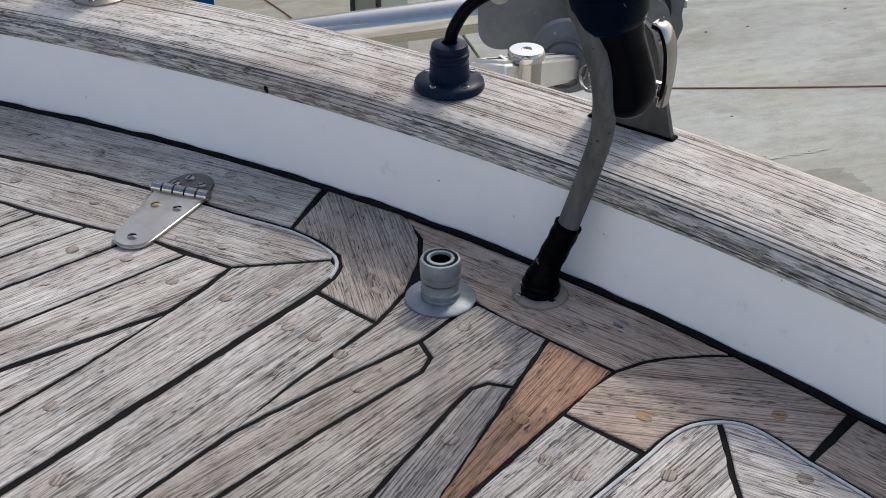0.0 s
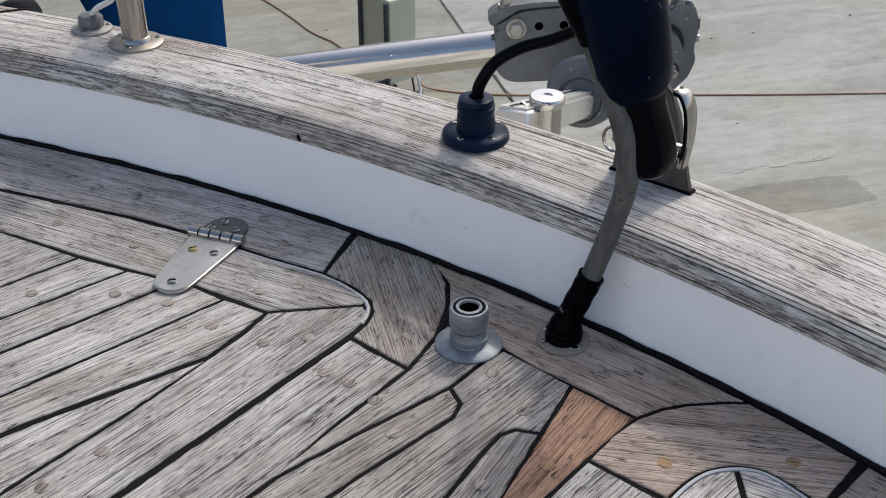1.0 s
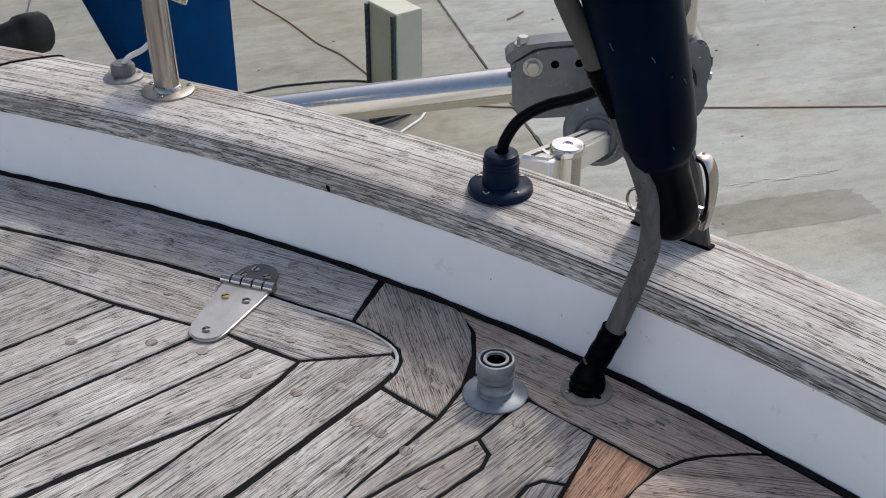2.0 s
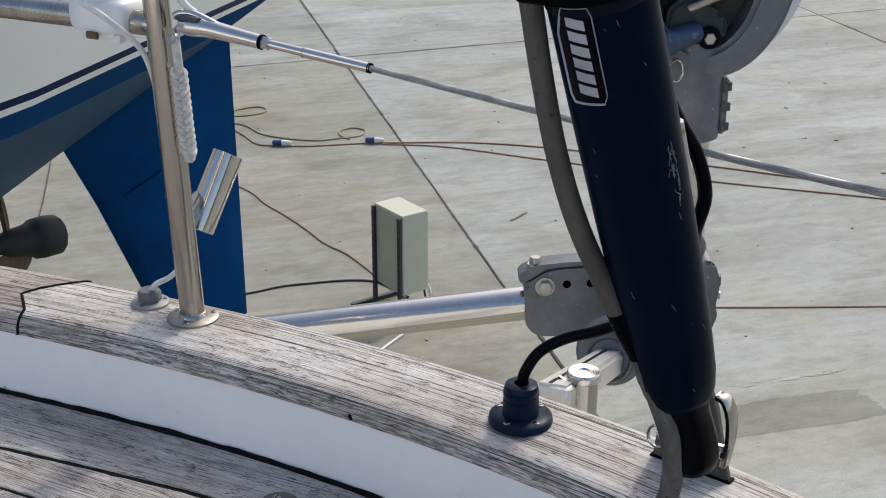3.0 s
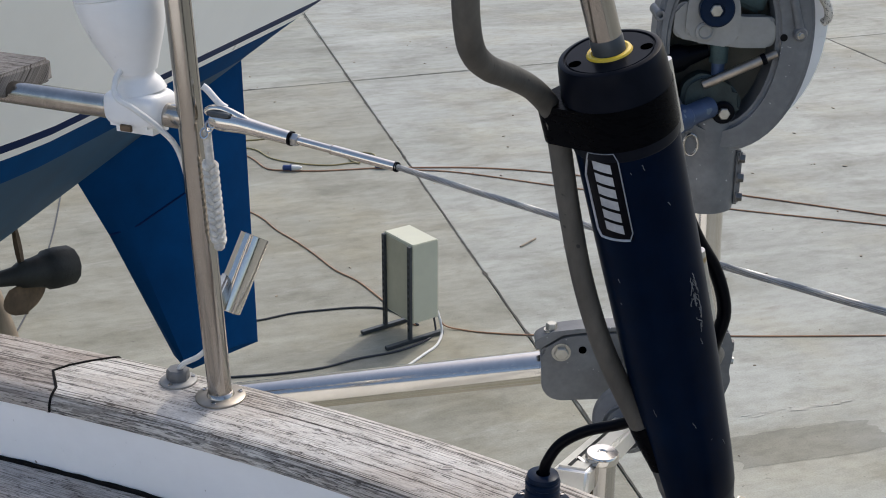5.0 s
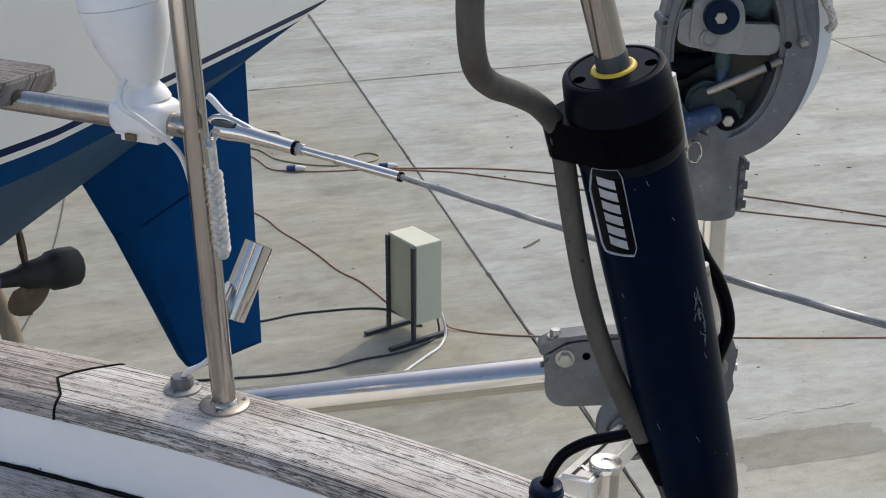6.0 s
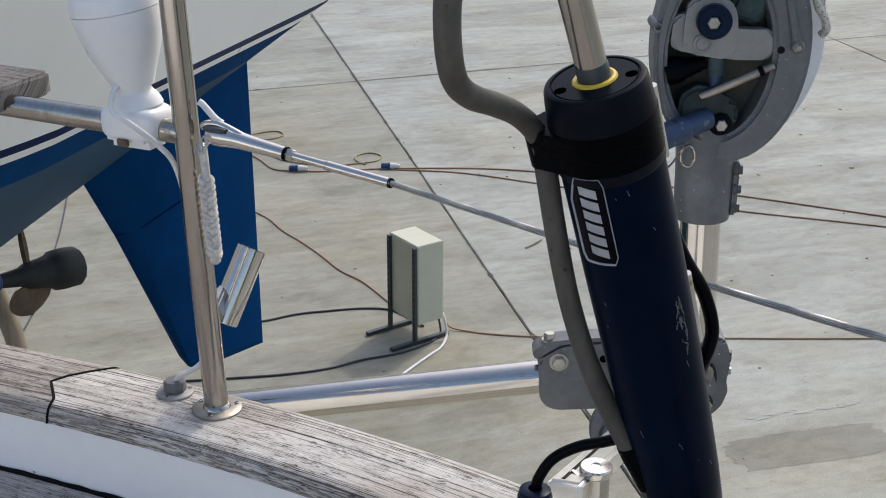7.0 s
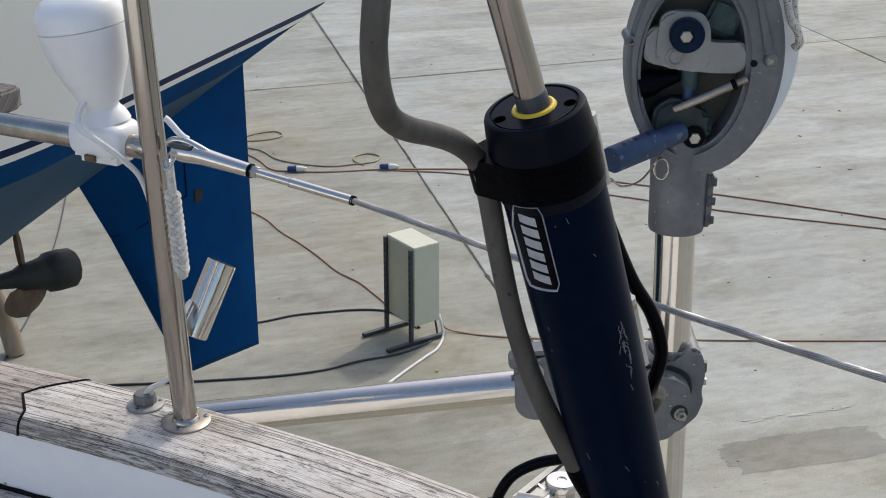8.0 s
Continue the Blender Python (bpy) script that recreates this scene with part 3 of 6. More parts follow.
for owner, spots, grain in (
        (lid_margin, [(-0.202, 1.011), (-0.166, 1.021), (-0.34, 1.095), (-0.43, 1.14)], -26),
        (lid_side, [(-0.188, 0.925), (-0.149, 0.934), (-0.336, 0.731), (-0.300, 0.775)], 52),
        (lid_planks[3], [(-0.287, 0.990)], 41), (lid_planks[4], [(-0.239, 0.952)], 40), (lid_planks[2], [(-0.340, 1.004)], 40), (lid_planks[1], [(-0.42, 1.005)], 40),
        (margin_a, [(-0.190, 1.100), (-0.215, 1.15), (-0.36, 1.20), (-0.43, 1.235), (-0.52, 1.26)], -24),
        (gap_plank, [(-0.129, 0.881), (-0.106, 0.866), (-0.273, 0.691), (-0.308, 0.660)], 52),
        (nib, [(-0.066, 0.798)], 45), (knuckle, [(-0.066, 0.959), (-0.057, 0.937)], 103),
        (margin_c, [(0.038, 0.978), (0.149, 0.885), (0.115, 0.879)], -38),
        (wide, [(0.018, 0.881), (0.043, 0.828)], 49), (hooked, [(0.005, 0.736)], 62),
        (orange, [(0.059, 0.759)], 58), (next_plank, [(0.074, 0.713), (0.097, 0.696)], 49),
        (big_curve, [(0.152, 0.763), (0.255, 0.764)], -10), (lid2_left, [(0.161, 0.696)], 47), (lid2_right, [(0.257, 0.692)], -28), (wedge_a, [(-0.083, 0.842)], 47)):
    for x, y in spots:
        bung(owner, x, y, grain, BUNG_TAN if owner in (orange, big_curve) else BUNG)

bulwark = thing("bulwark", (0, 1.0, 0), "white gelcoat bulwark between deck and toe rail", "bulwark", kind="structure")
along_edge("bulwark_face", [(-0.0015, -0.01), (-0.0012, 0.086), (0.10, 0.086), (0.118, 0.05), (0.10, -0.01)], -1.0, 0.55, GELCOAT, bulwark)
along_edge("hull_side", [(0.117, 0.05), (0.10, -0.10), (0.09, -0.10), (0.09, 0.05)], -1.0, 0.55, GELCOAT, bulwark)
shell = bmesh.new()
rings = []
hc = Vector((-1.6, -1.8))
for z, k, out in ((-0.02, 1.0, 0.105), (-0.5, 1.0, 0.06), (-1.1, 0.93, 0.0), (-1.6, 0.78, 0.0), (-2.0, 0.50, 0.0), (-2.15, 0.15, 0.0)):
    ring = []
    for x, y in HULL_LINE:
        p = hc + (Vector((x, y)) - hc) * k
        p += (p - hc).normalized() * out
        ring.append(shell.verts.new((p.x, p.y, z)))
    rings.append(ring)
for a, b in zip(rings, rings[1:]):
    for k in range(len(a)):
        shell.faces.new((a[k], a[(k + 1) % len(a)], b[(k + 1) % len(b)], b[k]))
shell.faces.new(rings[-1])
part("hull_shell", shell, GELCOAT, bulwark, "white hull below the rail")
# unseen white wall, added forward of the eye to brighten the bulwark
bounce_wall = block((3.9, 0.12, 0.86), Matrix.Translation((-1.25, -0.78, 0.40)) @ Matrix.Rotation(radians(-28), 4, "Z"), 0.03)
part("bounce_wall", bounce_wall, GELCOAT, bulwark, "unseen white wall added to bounce light onto the bulwark")
bead = [(*edge_at(-0.98 + 0.01 * k, -0.0042 + 0.0006 * math.sin(k * 0.9) * math.sin(k * 0.37)), 0.0004 + 0.0004 * math.sin(k * 0.57)) for k in range(153)]
drip = bmesh.new()
bmesh.ops.create_icosphere(drip, subdivisions=2, radius=1.0, matrix=Matrix.Translation((-0.173, 1.1565, 0.0915)) @ Matrix.Rotation(-0.5, 4, "Y") @ Matrix.Diagonal((0.0024, 0.0030, 0.0045, 1)))
part("caulk_drip", drip, CAULK, bulwark, "dab of black caulk under the rail")
part("edge_caulk", sweep(bmesh.new(), bead, lambda u: 0.0033 + 0.0008 * math.sin(u * 61) * math.sin(u * 173 + 1), 8), CAULK, bulwark, "black caulk bead along the bulwark")


def rail_section():
    """Inboard foot, round over the crowned top, outboard foot."""
    return [(-0.0055, 0.0875), (-0.0052, 0.0930), (-0.0034, 0.0990), (-0.0008, 0.1045), (0.0026, 0.1085), (0.0070, 0.1110), (0.0140, 0.1126), (0.025, 0.1139), (0.045, 0.1153),
            (0.065, 0.1157), (0.085, 0.1153), (0.102, 0.1140), (0.113, 0.1120), (0.120, 0.1085), (0.1245, 0.1035), (0.1265, 0.0970), (0.1265, 0.0875)]


toe_rail = thing("toe_rail", (0, 1.1, 0.0875), "bleached teak toe rail with open grain", "toe rail", kind="structure")
SCARF = -0.592


def scarf(out):
    """How far the scarf joint runs off square, by the distance outboard."""
    return -0.030 * max(0, min(1, (out - 0.012) / 0.035)) + 0.045 * max(0, min(1, (out - 0.05) / 0.06))


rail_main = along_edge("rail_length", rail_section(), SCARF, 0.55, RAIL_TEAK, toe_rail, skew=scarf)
rail_next = along_edge("rail_length", rail_section(), -1.0, SCARF, wood("grey_rail_teak", (0.56, 0.53, 0.495), (0.45, 0.42, 0.39), (0.17, 0.15, 0.135), lines=250.0, crack=0.9, along=1.6), toe_rail, "greyer length past the scarf joint", skew=scarf, at_end=True)
part("joint_caulk", sweep(bmesh.new(), [(*edge_at(SCARF + scarf(o), o), z + 0.0002) for o, z in rail_section()], 0.0019, 6), CAULK, toe_rail)
for x, out in ((-0.1285, 0.064), (-0.335, 0.05)):
    p = edge_at(x, out)
    b = bmesh.new()
    lathe([(0.0065, -0.002), (0.0065, 0.0), (0.006, 0.0003), (0, 0.0003)], (p.x, p.y, 0.1156), bm=b, seg=18)
    uv = b.loops.layers.uv.new("UVMap")
    for f in b.faces:
        for lp in f.loops:
            lp[uv].uv = lp.vert.co.xy
    part("bung", b, RAIL_TEAK, toe_rail)

# ---- fittings on the deck ----
UP = (0, 0, 1)
UP_V = Vector(UP)


def hinge(cx, cy):
    """Cast hatch hinge with a long rounded leaf and a short round one."""
    h = thing("hatch_hinge", (-0.258, 1.098, 0), "cast steel hatch hinge, tea-stained, on the lid's edge", "hinge")
    d = Vector((-0.34, -0.94)).normalized()
    s = Vector((d.y, -d.x))
    knuckle_c = Vector((cx, cy))

    def leaf(length, w0, w1, back):
        pts = []
        sign = -1 if back else 1
        for k in range(11):
            a = radians(-90 + 18 * k)
            c = knuckle_c + d * sign * (length - w1)
            pts.append(c + d * sign * math.cos(a) * w1 + s * math.sin(a) * w1)
        pts += [knuckle_c + s * w0 + d * sign * 0.003, knuckle_c - s * w0 + d * sign * 0.003]
        return [(p.x, p.y) for p in pts]

    part("long_leaf", prism(leaf(0.106, 0.028, 0.0195, False), pose(0, 0, 0.0005), 0.0045, 0.0012), STEEL_STAINED, h)
    # the short leaf's darker steel stands in for the shadow it lies in
    part("short_leaf", prism(leaf(0.043, 0.027, 0.022, True), pose(0, 0, 0.0005), 0.0045, 0.0012), STEEL_DULL, h, "grey leaf toned dark for the rail's shade")
    for k in range(5):
        a, b = knuckle_c + s * (-0.031 + 0.0126 * k), knuckle_c + s * (-0.0192 + 0.0126 * k)
        part("knuckle", lathe([(0.0045, 0), (0.0062, 0.0006), (0.0062, 0.0112), (0.0045, 0.0118)], (a.x, a.y, 0.006), (b.x - a.x, b.y - a.y, 0), 20), STEEL_WORN, h)
    for u, v, t, m in ((0.030, 0.011, 0.4, YELLOW_STEEL), (0.030, -0.013, 0.3, STEEL_WORN), (0.090, 0.0, 0.2, STEEL_WORN), (-0.018, -0.012, 0.5, STEEL_WORN), (-0.028, 0.006, 1.2, STEEL_WORN), (-0.014, 0.014, 0.9, STEEL_WORN)):
        p = knuckle_c + d * u + s * v
        sc = part("screw", screw((p.x, p.y, 0.005), UP, 0.0047), m, h)
        part("slot", slot((p.x, p.y, 0.005), UP, 0.0047, t), BLACK, sc)


YELLOW_STEEL = plain("brassy_screw", (0.50, 0.40, 0.18), 0.35, 0.9, vary=0.2, scale=200)
hinge(-0.257, 1.104)

coupling = thing("hydraulic_coupling", (-0.002, 0.924, 0), "galvanised quick-release coupling standing on a round flange", "coupling")
part("flange", lathe([(0.0305, 0), (0.0308, 0.0014), (0.0295, 0.0026), (0.0165, 0.0040), (0.0155, 0.0052), (0, 0.0052)], (-0.002, 0.924, 0.0003), seg=48), GALV, coupling)
part("lower_collar", lathe([(0.0150, 0.004), (0.0152, 0.0065), (0.0172, 0.0075), (0.0175, 0.0105), (0.0166, 0.0112), (0.0162, 0.0118), (0.0162, 0.0190), (0.0150, 0.0196)], (-0.002, 0.924, 0.0003), seg=40), GALV, coupling)
part("sleeve", lathe([(0.0146, 0.019), (0.0150, 0.0208), (0.0173, 0.0214), (0.0176, 0.0226), (0.0176, 0.0262), (0.0168, 0.0268), (0.0168, 0.0276), (0.0177, 0.0282), (0.0179, 0.0385), (0.0168, 0.0408), (0.0150, 0.0412), (0.0148, 0.0395), (0.0118, 0.0395), (0.0118, 0.0412), (0.0092, 0.0415), (0.0085, 0.040), (0.0082, 0.024), (0.0, 0.024)], (-0.002, 0.924, 0.0003), seg=40), GALV, coupling)
part("seal_ring", lathe([(0.0148, 0.0392), (0.0146, 0.0399), (0.0120, 0.0399), (0.0119, 0.0392)], (-0.002, 0.924, 0.0003), seg=40), BLACK, coupling, "black rubber ring")
part("plunger", lathe([(0.0045, 0.024), (0.0042, 0.032), (0.0, 0.033)], (-0.002, 0.924, 0.0003), seg=20), STEEL_WORN, coupling)

foot_flange = thing("hose_deck_fitting", (0.084, 0.930, 0), "round weathered metal flange screwed to the deck under the grey hose", "deck fitting")
part("flange", lathe([(0.0245, 0), (0.0245, 0.002), (0.0225, 0.0035), (0.014, 0.004), (0, 0.004)], (0.084, 0.930, 0.0003), seg=40), plain("weathered_bronze", (0.27, 0.235, 0.185), 0.55, 0.3, vary=0.25, scale=150), foot_flange)
for a in (200, 300, 60, 140):
    p = (0.084 + 0.019 * math.cos(radians(a)), 0.930 + 0.019 * math.sin(radians(a)), 0.0035)
    sc = part("screw", screw(p, UP, 0.0032), STEEL_WORN, foot_flange)
    part("slot", slot(p, UP, 0.0032, a), BLACK, sc)

# ---- backstay cylinder and its chainplate ----
FOOT, TOP = Vector((0.150, 0.915, 0.170)), Vector((0.019, 0.822, 0.672))
AXIS = (TOP - FOOT).normalized()
LEN = (TOP - FOOT).length


def on_axis(h, side=(0, 0, 0)):
    return FOOT + AXIS * h + Vector(side)


ram = thing("backstay_cylinder", FOOT, "dark blue hydraulic backstay cylinder, scuffed, with taped grey hose", "hydraulic cylinder")
R = 0.038
BARREL = [(0.126, 0.0326), (0.16, 0.0344), (0.22, 0.0361), (0.28, 0.0374), (0.37, 0.0380), (0.45, 0.0380), (0.54, 0.038)]


def barrel_r(h):
    """Radius of the barrel at a height on its axis, tapered to fit the camera's view."""
    for (h0, r0), (h1, r1) in zip(BARREL, BARREL[1:]):
        if h <= h1:
            return r0 + (r1 - r0) * max(0.0, (h - h0) / (h1 - h0))
    return R


part("barrel", lathe([(0.022, 0.099), (0.0265, 0.102), (0.0300, 0.110), (0.0321, 0.124), *[(r, h) for h, r in BARREL[:-1]], (R, LEN - 0.062)], FOOT, AXIS, 56), CYL, ram)
part("lower_neck", lathe([(0.006, 0.014), (0.014, 0.017), (0.0205, 0.024), (0.0235, 0.036), (0.0238, 0.050), (0.0222, 0.072), (0.0216, 0.086), (0.0240, 0.101)], FOOT, AXIS, 40), BLACK, ram)
# black for flat discs that stand in for the dark inside of holes
HOLE = plain("hole_black", (0.0004, 0.0004, 0.0005), 0.9, shine=0.0, vary=0.1)
head = part("head", lathe([(R, LEN - 0.064), (R + 0.0012, LEN - 0.062), (R + 0.0012, LEN - 0.022), (R + 0.0006, LEN - 0.020), (R, LEN - 0.010), (R - 0.0012, LEN), (R - 0.0022, LEN + 0.0022), (R - 0.0040, LEN + 0.003), (0.0322, LEN + 0.003), (0.0316, LEN + 0.0016), (0.0308, LEN + 0.0016), (0.0302, LEN + 0.0026), (0.0164, LEN + 0.0026), (0.0160, LEN - 0.006), (0, LEN - 0.006)], FOOT, AXIS, 56), CAP, ram, "black cap with spanner holes")
side_v = AXIS.cross(Vector((0, 1, 0))).normalized()
fwd_v = side_v.cross(AXIS).normalized()
for sx, sy in ((-0.025, -0.006), (0.025, -0.006)):
    part("spanner_hole", lathe([(0.0044, 0), (0.0044, 0.0006), (0, 0.0006)], on_axis(LEN + 0.0023) + side_v * sx + fwd_v * sy, AXIS, 20), HOLE, head)
ring_pts = [on_axis(LEN + 0.0020) + (side_v * math.cos(a) + fwd_v * math.sin(a)) * 0.0138 for a in (2 * math.pi * k / 32 for k in range(32))]
part("wiper_seal", sweep(bmesh.new(), ring_pts, 0.0026, 8, closed=True), YELLOW, head, "yellow wiper seal")
rod_dir = (AXIS + Vector((-0.035, 0.0, 0))).normalized()
part("rod", lathe([(0.0112, -0.01), (0.0112, 0.40)], on_axis(LEN), rod_dir, 28), STEEL_WORN, ram, "steel piston rod")
part("rod_end", lathe([(0.0118, -0.008), (0.0118, 0.013), (0.0112, 0.015)], on_axis(LEN), rod_dir, 28), LEG_STEEL, ram, "darker foot of the rod")

back = (side_v * math.cos(radians(172)) + fwd_v * math.sin(radians(172)))
for h0, h1 in ((0.285, 0.350), (0.455, 0.512)):
    part("side_link", tube([on_axis(h) + back * (barrel_r(h) - 0.0012) for h in (h0, h0 + 0.008, h1 - 0.008, h1)], 0.0050, 12, 4), STEEL_STAINED, ram, "steel lug behind the barrel")

# plain bars and a rim stand for the maker's plate, wrapped on the barrel


def on_barrel(angle, h, lift=0.0008):
    a = radians(angle)
    return on_axis(h) + (side_v * math.cos(a) + fwd_v * math.sin(a)) * (barrel_r(h) + lift)


def barrel_patch(a0, a1, h0, h1, lift=0.0006):
    bm = bmesh.new()
    n = 12
    rows = [[[bm.verts.new(on_barrel(a0 + (a1 - a0) * k / n, h, up)) for k in range(n + 1)] for h in (h0, h1)] for up in (lift, -0.0005)]
    for k in range(n):
        bm.faces.new((rows[0][0][k], rows[0][0][k + 1], rows[0][1][k + 1], rows[0][1][k]))
    return bm


def skew_bar(a, h0, h1, width, lean):
    """A short bar across the plate, leaning like the rest."""
    bm = bmesh.new()
    n = 3
    low, high = [], []
    for k in range(n + 1):
        t = k / n
        low.append(bm.verts.new(on_barrel(a + width * t, h0 + lean * t)))
        high.append(bm.verts.new(on_barrel(a + width * t, h1 + lean * t)))
    for k in range(n):
        bm.faces.new((low[k], low[k + 1], high[k + 1], high[k]))
    return bm


PLATE_A, PLATE_B, PLATE_H0, PLATE_H1 = -73, -29, LEN - 0.128, LEN - 0.056
plate = part("maker_plate", barrel_patch(PLATE_A, PLATE_B, PLATE_H0, PLATE_H1, 0.0005), BLACK, ram, "black maker's plate with pale bars")
rim_pts = [on_barrel(a, h) for a, h in ((PLATE_A + 4, PLATE_H0), (PLATE_B - 4, PLATE_H0), (PLATE_B, PLATE_H0 + 0.006), (PLATE_B, PLATE_H1 - 0.02), (PLATE_B - 8, PLATE_H1 - 0.006), (PLATE_B - 12, PLATE_H1), (PLATE_A + 3, PLATE_H1), (PLATE_A, PLATE_H1 - 0.006), (PLATE_A, PLATE_H0 + 0.006))]
fine_rim = []
for a, b in zip(rim_pts, rim_pts[1:] + rim_pts[:1]):
    fine_rim += [a.lerp(b, k / 6) for k in range(6)]
fine_rim = [on_axis((p - FOOT).dot(AXIS)) + ((p - FOOT) - AXIS * (p - FOOT).dot(AXIS)).normalized() * (barrel_r((p - FOOT).dot(AXIS)) + 0.0008) for p in fine_rim]
part("plate_rim", sweep(bmesh.new(), fine_rim, 0.0011, 6, closed=True, flat=0.4), LOGO, plate)
for k in range(6):
    h = PLATE_H1 - 0.009 - 0.0101 * k
    part("bar", skew_bar(PLATE_A + 9, h - 0.0074, h, 21, 0.0030), LOGO, plate)

# scuffs on the barrel
scuff = random.Random(11)
for k in range(26):
    a, h = -130 + scuff.gauss(0, 3.0), LEN - 0.172 - abs(scuff.gauss(0, 0.030))
    line = []
    for q in range(scuff.randint(4, 9)):
        line.append(on_barrel(a, h, 0.0002))
        a, h = a + scuff.uniform(-1.6, 1.6), h - scuff.uniform(0.0005, 0.0022)
    part("scuff", sweep(bmesh.new(), line, scuff.uniform(0.0002, 0.0004), 5), SCUFF, ram)
for k in range(8):
    a, h = scuff.uniform(-150, -40), LEN - scuff.uniform(0.07, 0.40)
    part("scratch", sweep(bmesh.new(), [on_barrel(a + q * scuff.uniform(0.5, 1.2), h + q * 0.0016, 0.0002) for q in range(scuff.randint(2, 5))], 0.00026, 5), SCUFF, ram)

HOSE = [(0.084, 0.930, 0.030), (0.099, 0.932, 0.037), (0.109, 0.930, 0.083), (0.119, 0.920, 0.128), (0.125, 0.905, 0.173), (0.120, 0.890, 0.222), (0.104, 0.884, 0.270), (0.082, 0.878, 0.322), (0.058, 0.872, 0.368), (0.0305, 0.865, 0.428), (0.0108, 0.855, 0.490), (-0.003, 0.845, 0.553), (-0.0115, 0.838, 0.600),
        (-0.016, 0.832, 0.620), (-0.023, 0.828, 0.633), (-0.037, 0.805, 0.652), (-0.053, 0.772, 0.668), (-0.068, 0.738, 0.682), (-0.078, 0.708, 0.699), (-0.082, 0.685, 0.722), (-0.083, 0.672, 0.749), (-0.081, 0.665, 0.773), (-0.077, 0.662, 0.823), (-0.069, 0.659, 1.023)]
HOSE[0:2] = [(0.086, 0.930, 0.030), (0.097, 0.931, 0.045)]
hose = thing("grey_hose", (0.084, 0.930, 0.004), "scuffed grey cable conduit rising from the deck along the cylinder", "hose")
HOSE[-10:] = [(x + 0.0016, y, z + 0.0012) for x, y, z in HOSE[-10:]]
CONDUIT_PALE = plain("scuffed_pale_hose", (0.104, 0.103, 0.098), 0.65, shine=0.25, vary=0.5, scale=110, relief=0.0018, spots=((0.035, 0.035, 0.035), 210.0, 0.70), stretch=(1.8, 1.8, 0.3))
LOW_RUN, TOP_RUN = HOSE[:8], HOSE[7:]
part("lower_conduit", tube(LOW_RUN, 0.0094, 16, 8), CONDUIT_PALE, hose, "pale scuffed grey length, cracked")
part("conduit", tube(TOP_RUN, lambda u: 0.0092 - 0.0009 * min(1, u * 5), 16, 6), CONDUIT, hose)
part("boot", tube([(0.084, 0.930, 0.003), (0.0845, 0.930, 0.010), (0.0865, 0.930, 0.022), (0.092, 0.931, 0.036), (0.101, 0.931, 0.058), (0.1055, 0.931, 0.070)], lambda u: (0.0165 + 0.0006 * math.sin(u * 60)) if u < 0.26 else 0.0165 - 0.0047 * min(1, (u - 0.26) * 4) + 0.0003 * math.sin(u * 40), 20, 8), TAPE, hose, "black self-amalgamating tape boot")
part("tape_wrap", tube([(0.0865, 0.879, 0.313), (0.0820, 0.878, 0.322), (0.071, 0.875, 0.343), (0.066, 0.874, 0.354)], 0.0106, 16, 4), TAPE, hose, "black tape wrap")
# tape band that binds the hose to the cylinder: the hull of the two rounds
def hull2d(pts):
    pts = sorted(set(pts))
    lower, upper = [], []
    for seq, out in ((pts, lower), (pts[::-1], upper)):
        for p in seq:
            while len(out) > 1 and (out[-1][0] - out[-2][0]) * (p[1] - out[-2][1]) - (out[-1][1] - out[-2][1]) * (p[0] - out[-2][0]) <= 0:
                out.pop()
            out.append(p)
    return lower[:-1] + upper[:-1]


BH0, BH1 = LEN - 0.055, LEN - 0.024
to = Vector((-0.016, 0.834, 0.626)) - on_axis((BH0 + BH1) / 2)
hx, hy = to.dot(side_v), to.dot(fwd_v)
rounds = [(round(cx + r * math.cos(2 * math.pi * k / 40), 6), round(cy + r * math.sin(2 * math.pi * k / 40), 6)) for cx, cy, r in ((0, 0, R + 0.0016), (hx, hy, 0.0114)) for k in range(40)]
outline = hull2d(rounds)
bf = Matrix.Identity(4)
for row in range(3):
    bf[row][0], bf[row][1], bf[row][2], bf[row][3] = side_v[row], fwd_v[row], AXIS[row], on_axis(BH0)[row]
part("tape_band", prism(outline, bf, BH1 - BH0, 0.001), TAPE, ram, "wide black tape band round the head")

black_hose = thing("black_hose", (0.02, 1.113, 0.165), "black cable looping from the rail plug behind the cylinder", "cable")
part("cable", tube([(0.006, 1.113, 0.155), (0.010, 1.113, 0.172), (0.024, 1.115, 0.193), (0.050, 1.112, 0.210), (0.085, 1.10, 0.226), (0.13, 1.06, 0.27), (0.150, 1.00, 0.35), (0.133, 0.935, 0.395), (0.138, 0.93, 0.430), (0.128, 0.930, 0.466), (0.108, 0.928, 0.500), (0.086, 0.926, 0.55), (0.06, 0.90, 0.62)], 0.0060, 14, 6), BLACK, black_hose)

chainplate = thing("chainplate", (0.17, 1.0, 0.115), "steel backstay chainplate with forked toggle, pin and split ring", "chainplate")
run = Vector((0.80, -0.60, 0)).normalized()
aft = Vector((0.60, 0.80, 0)).normalized()
foot_r = Vector((0.1975, 0.996, 0.113))
fm = Matrix(((-run.x, 0, aft.x, foot_r.x), (-run.y, 0, aft.y, foot_r.y), (0, 1, 0, foot_r.z), (0, 0, 0, 1)))
# blade steel toned dark: it paints in shade and the cylinder's reflection
BLADE_STEEL = plain("shade_toned_steel", (0.10, 0.096, 0.088), 0.5, 0.5, vary=0.25, scale=120)
part("blade", prism([(0, 0), (0.082, 0), (0.076, 0.060), (0.068, 0.095), (0.056, 0.106), (0.042, 0.106), (0.028, 0.095), (0.020, 0.075)], fm, 0.008, 0.0015), BLADE_STEEL, chainplate, "flat steel blade through the rail")
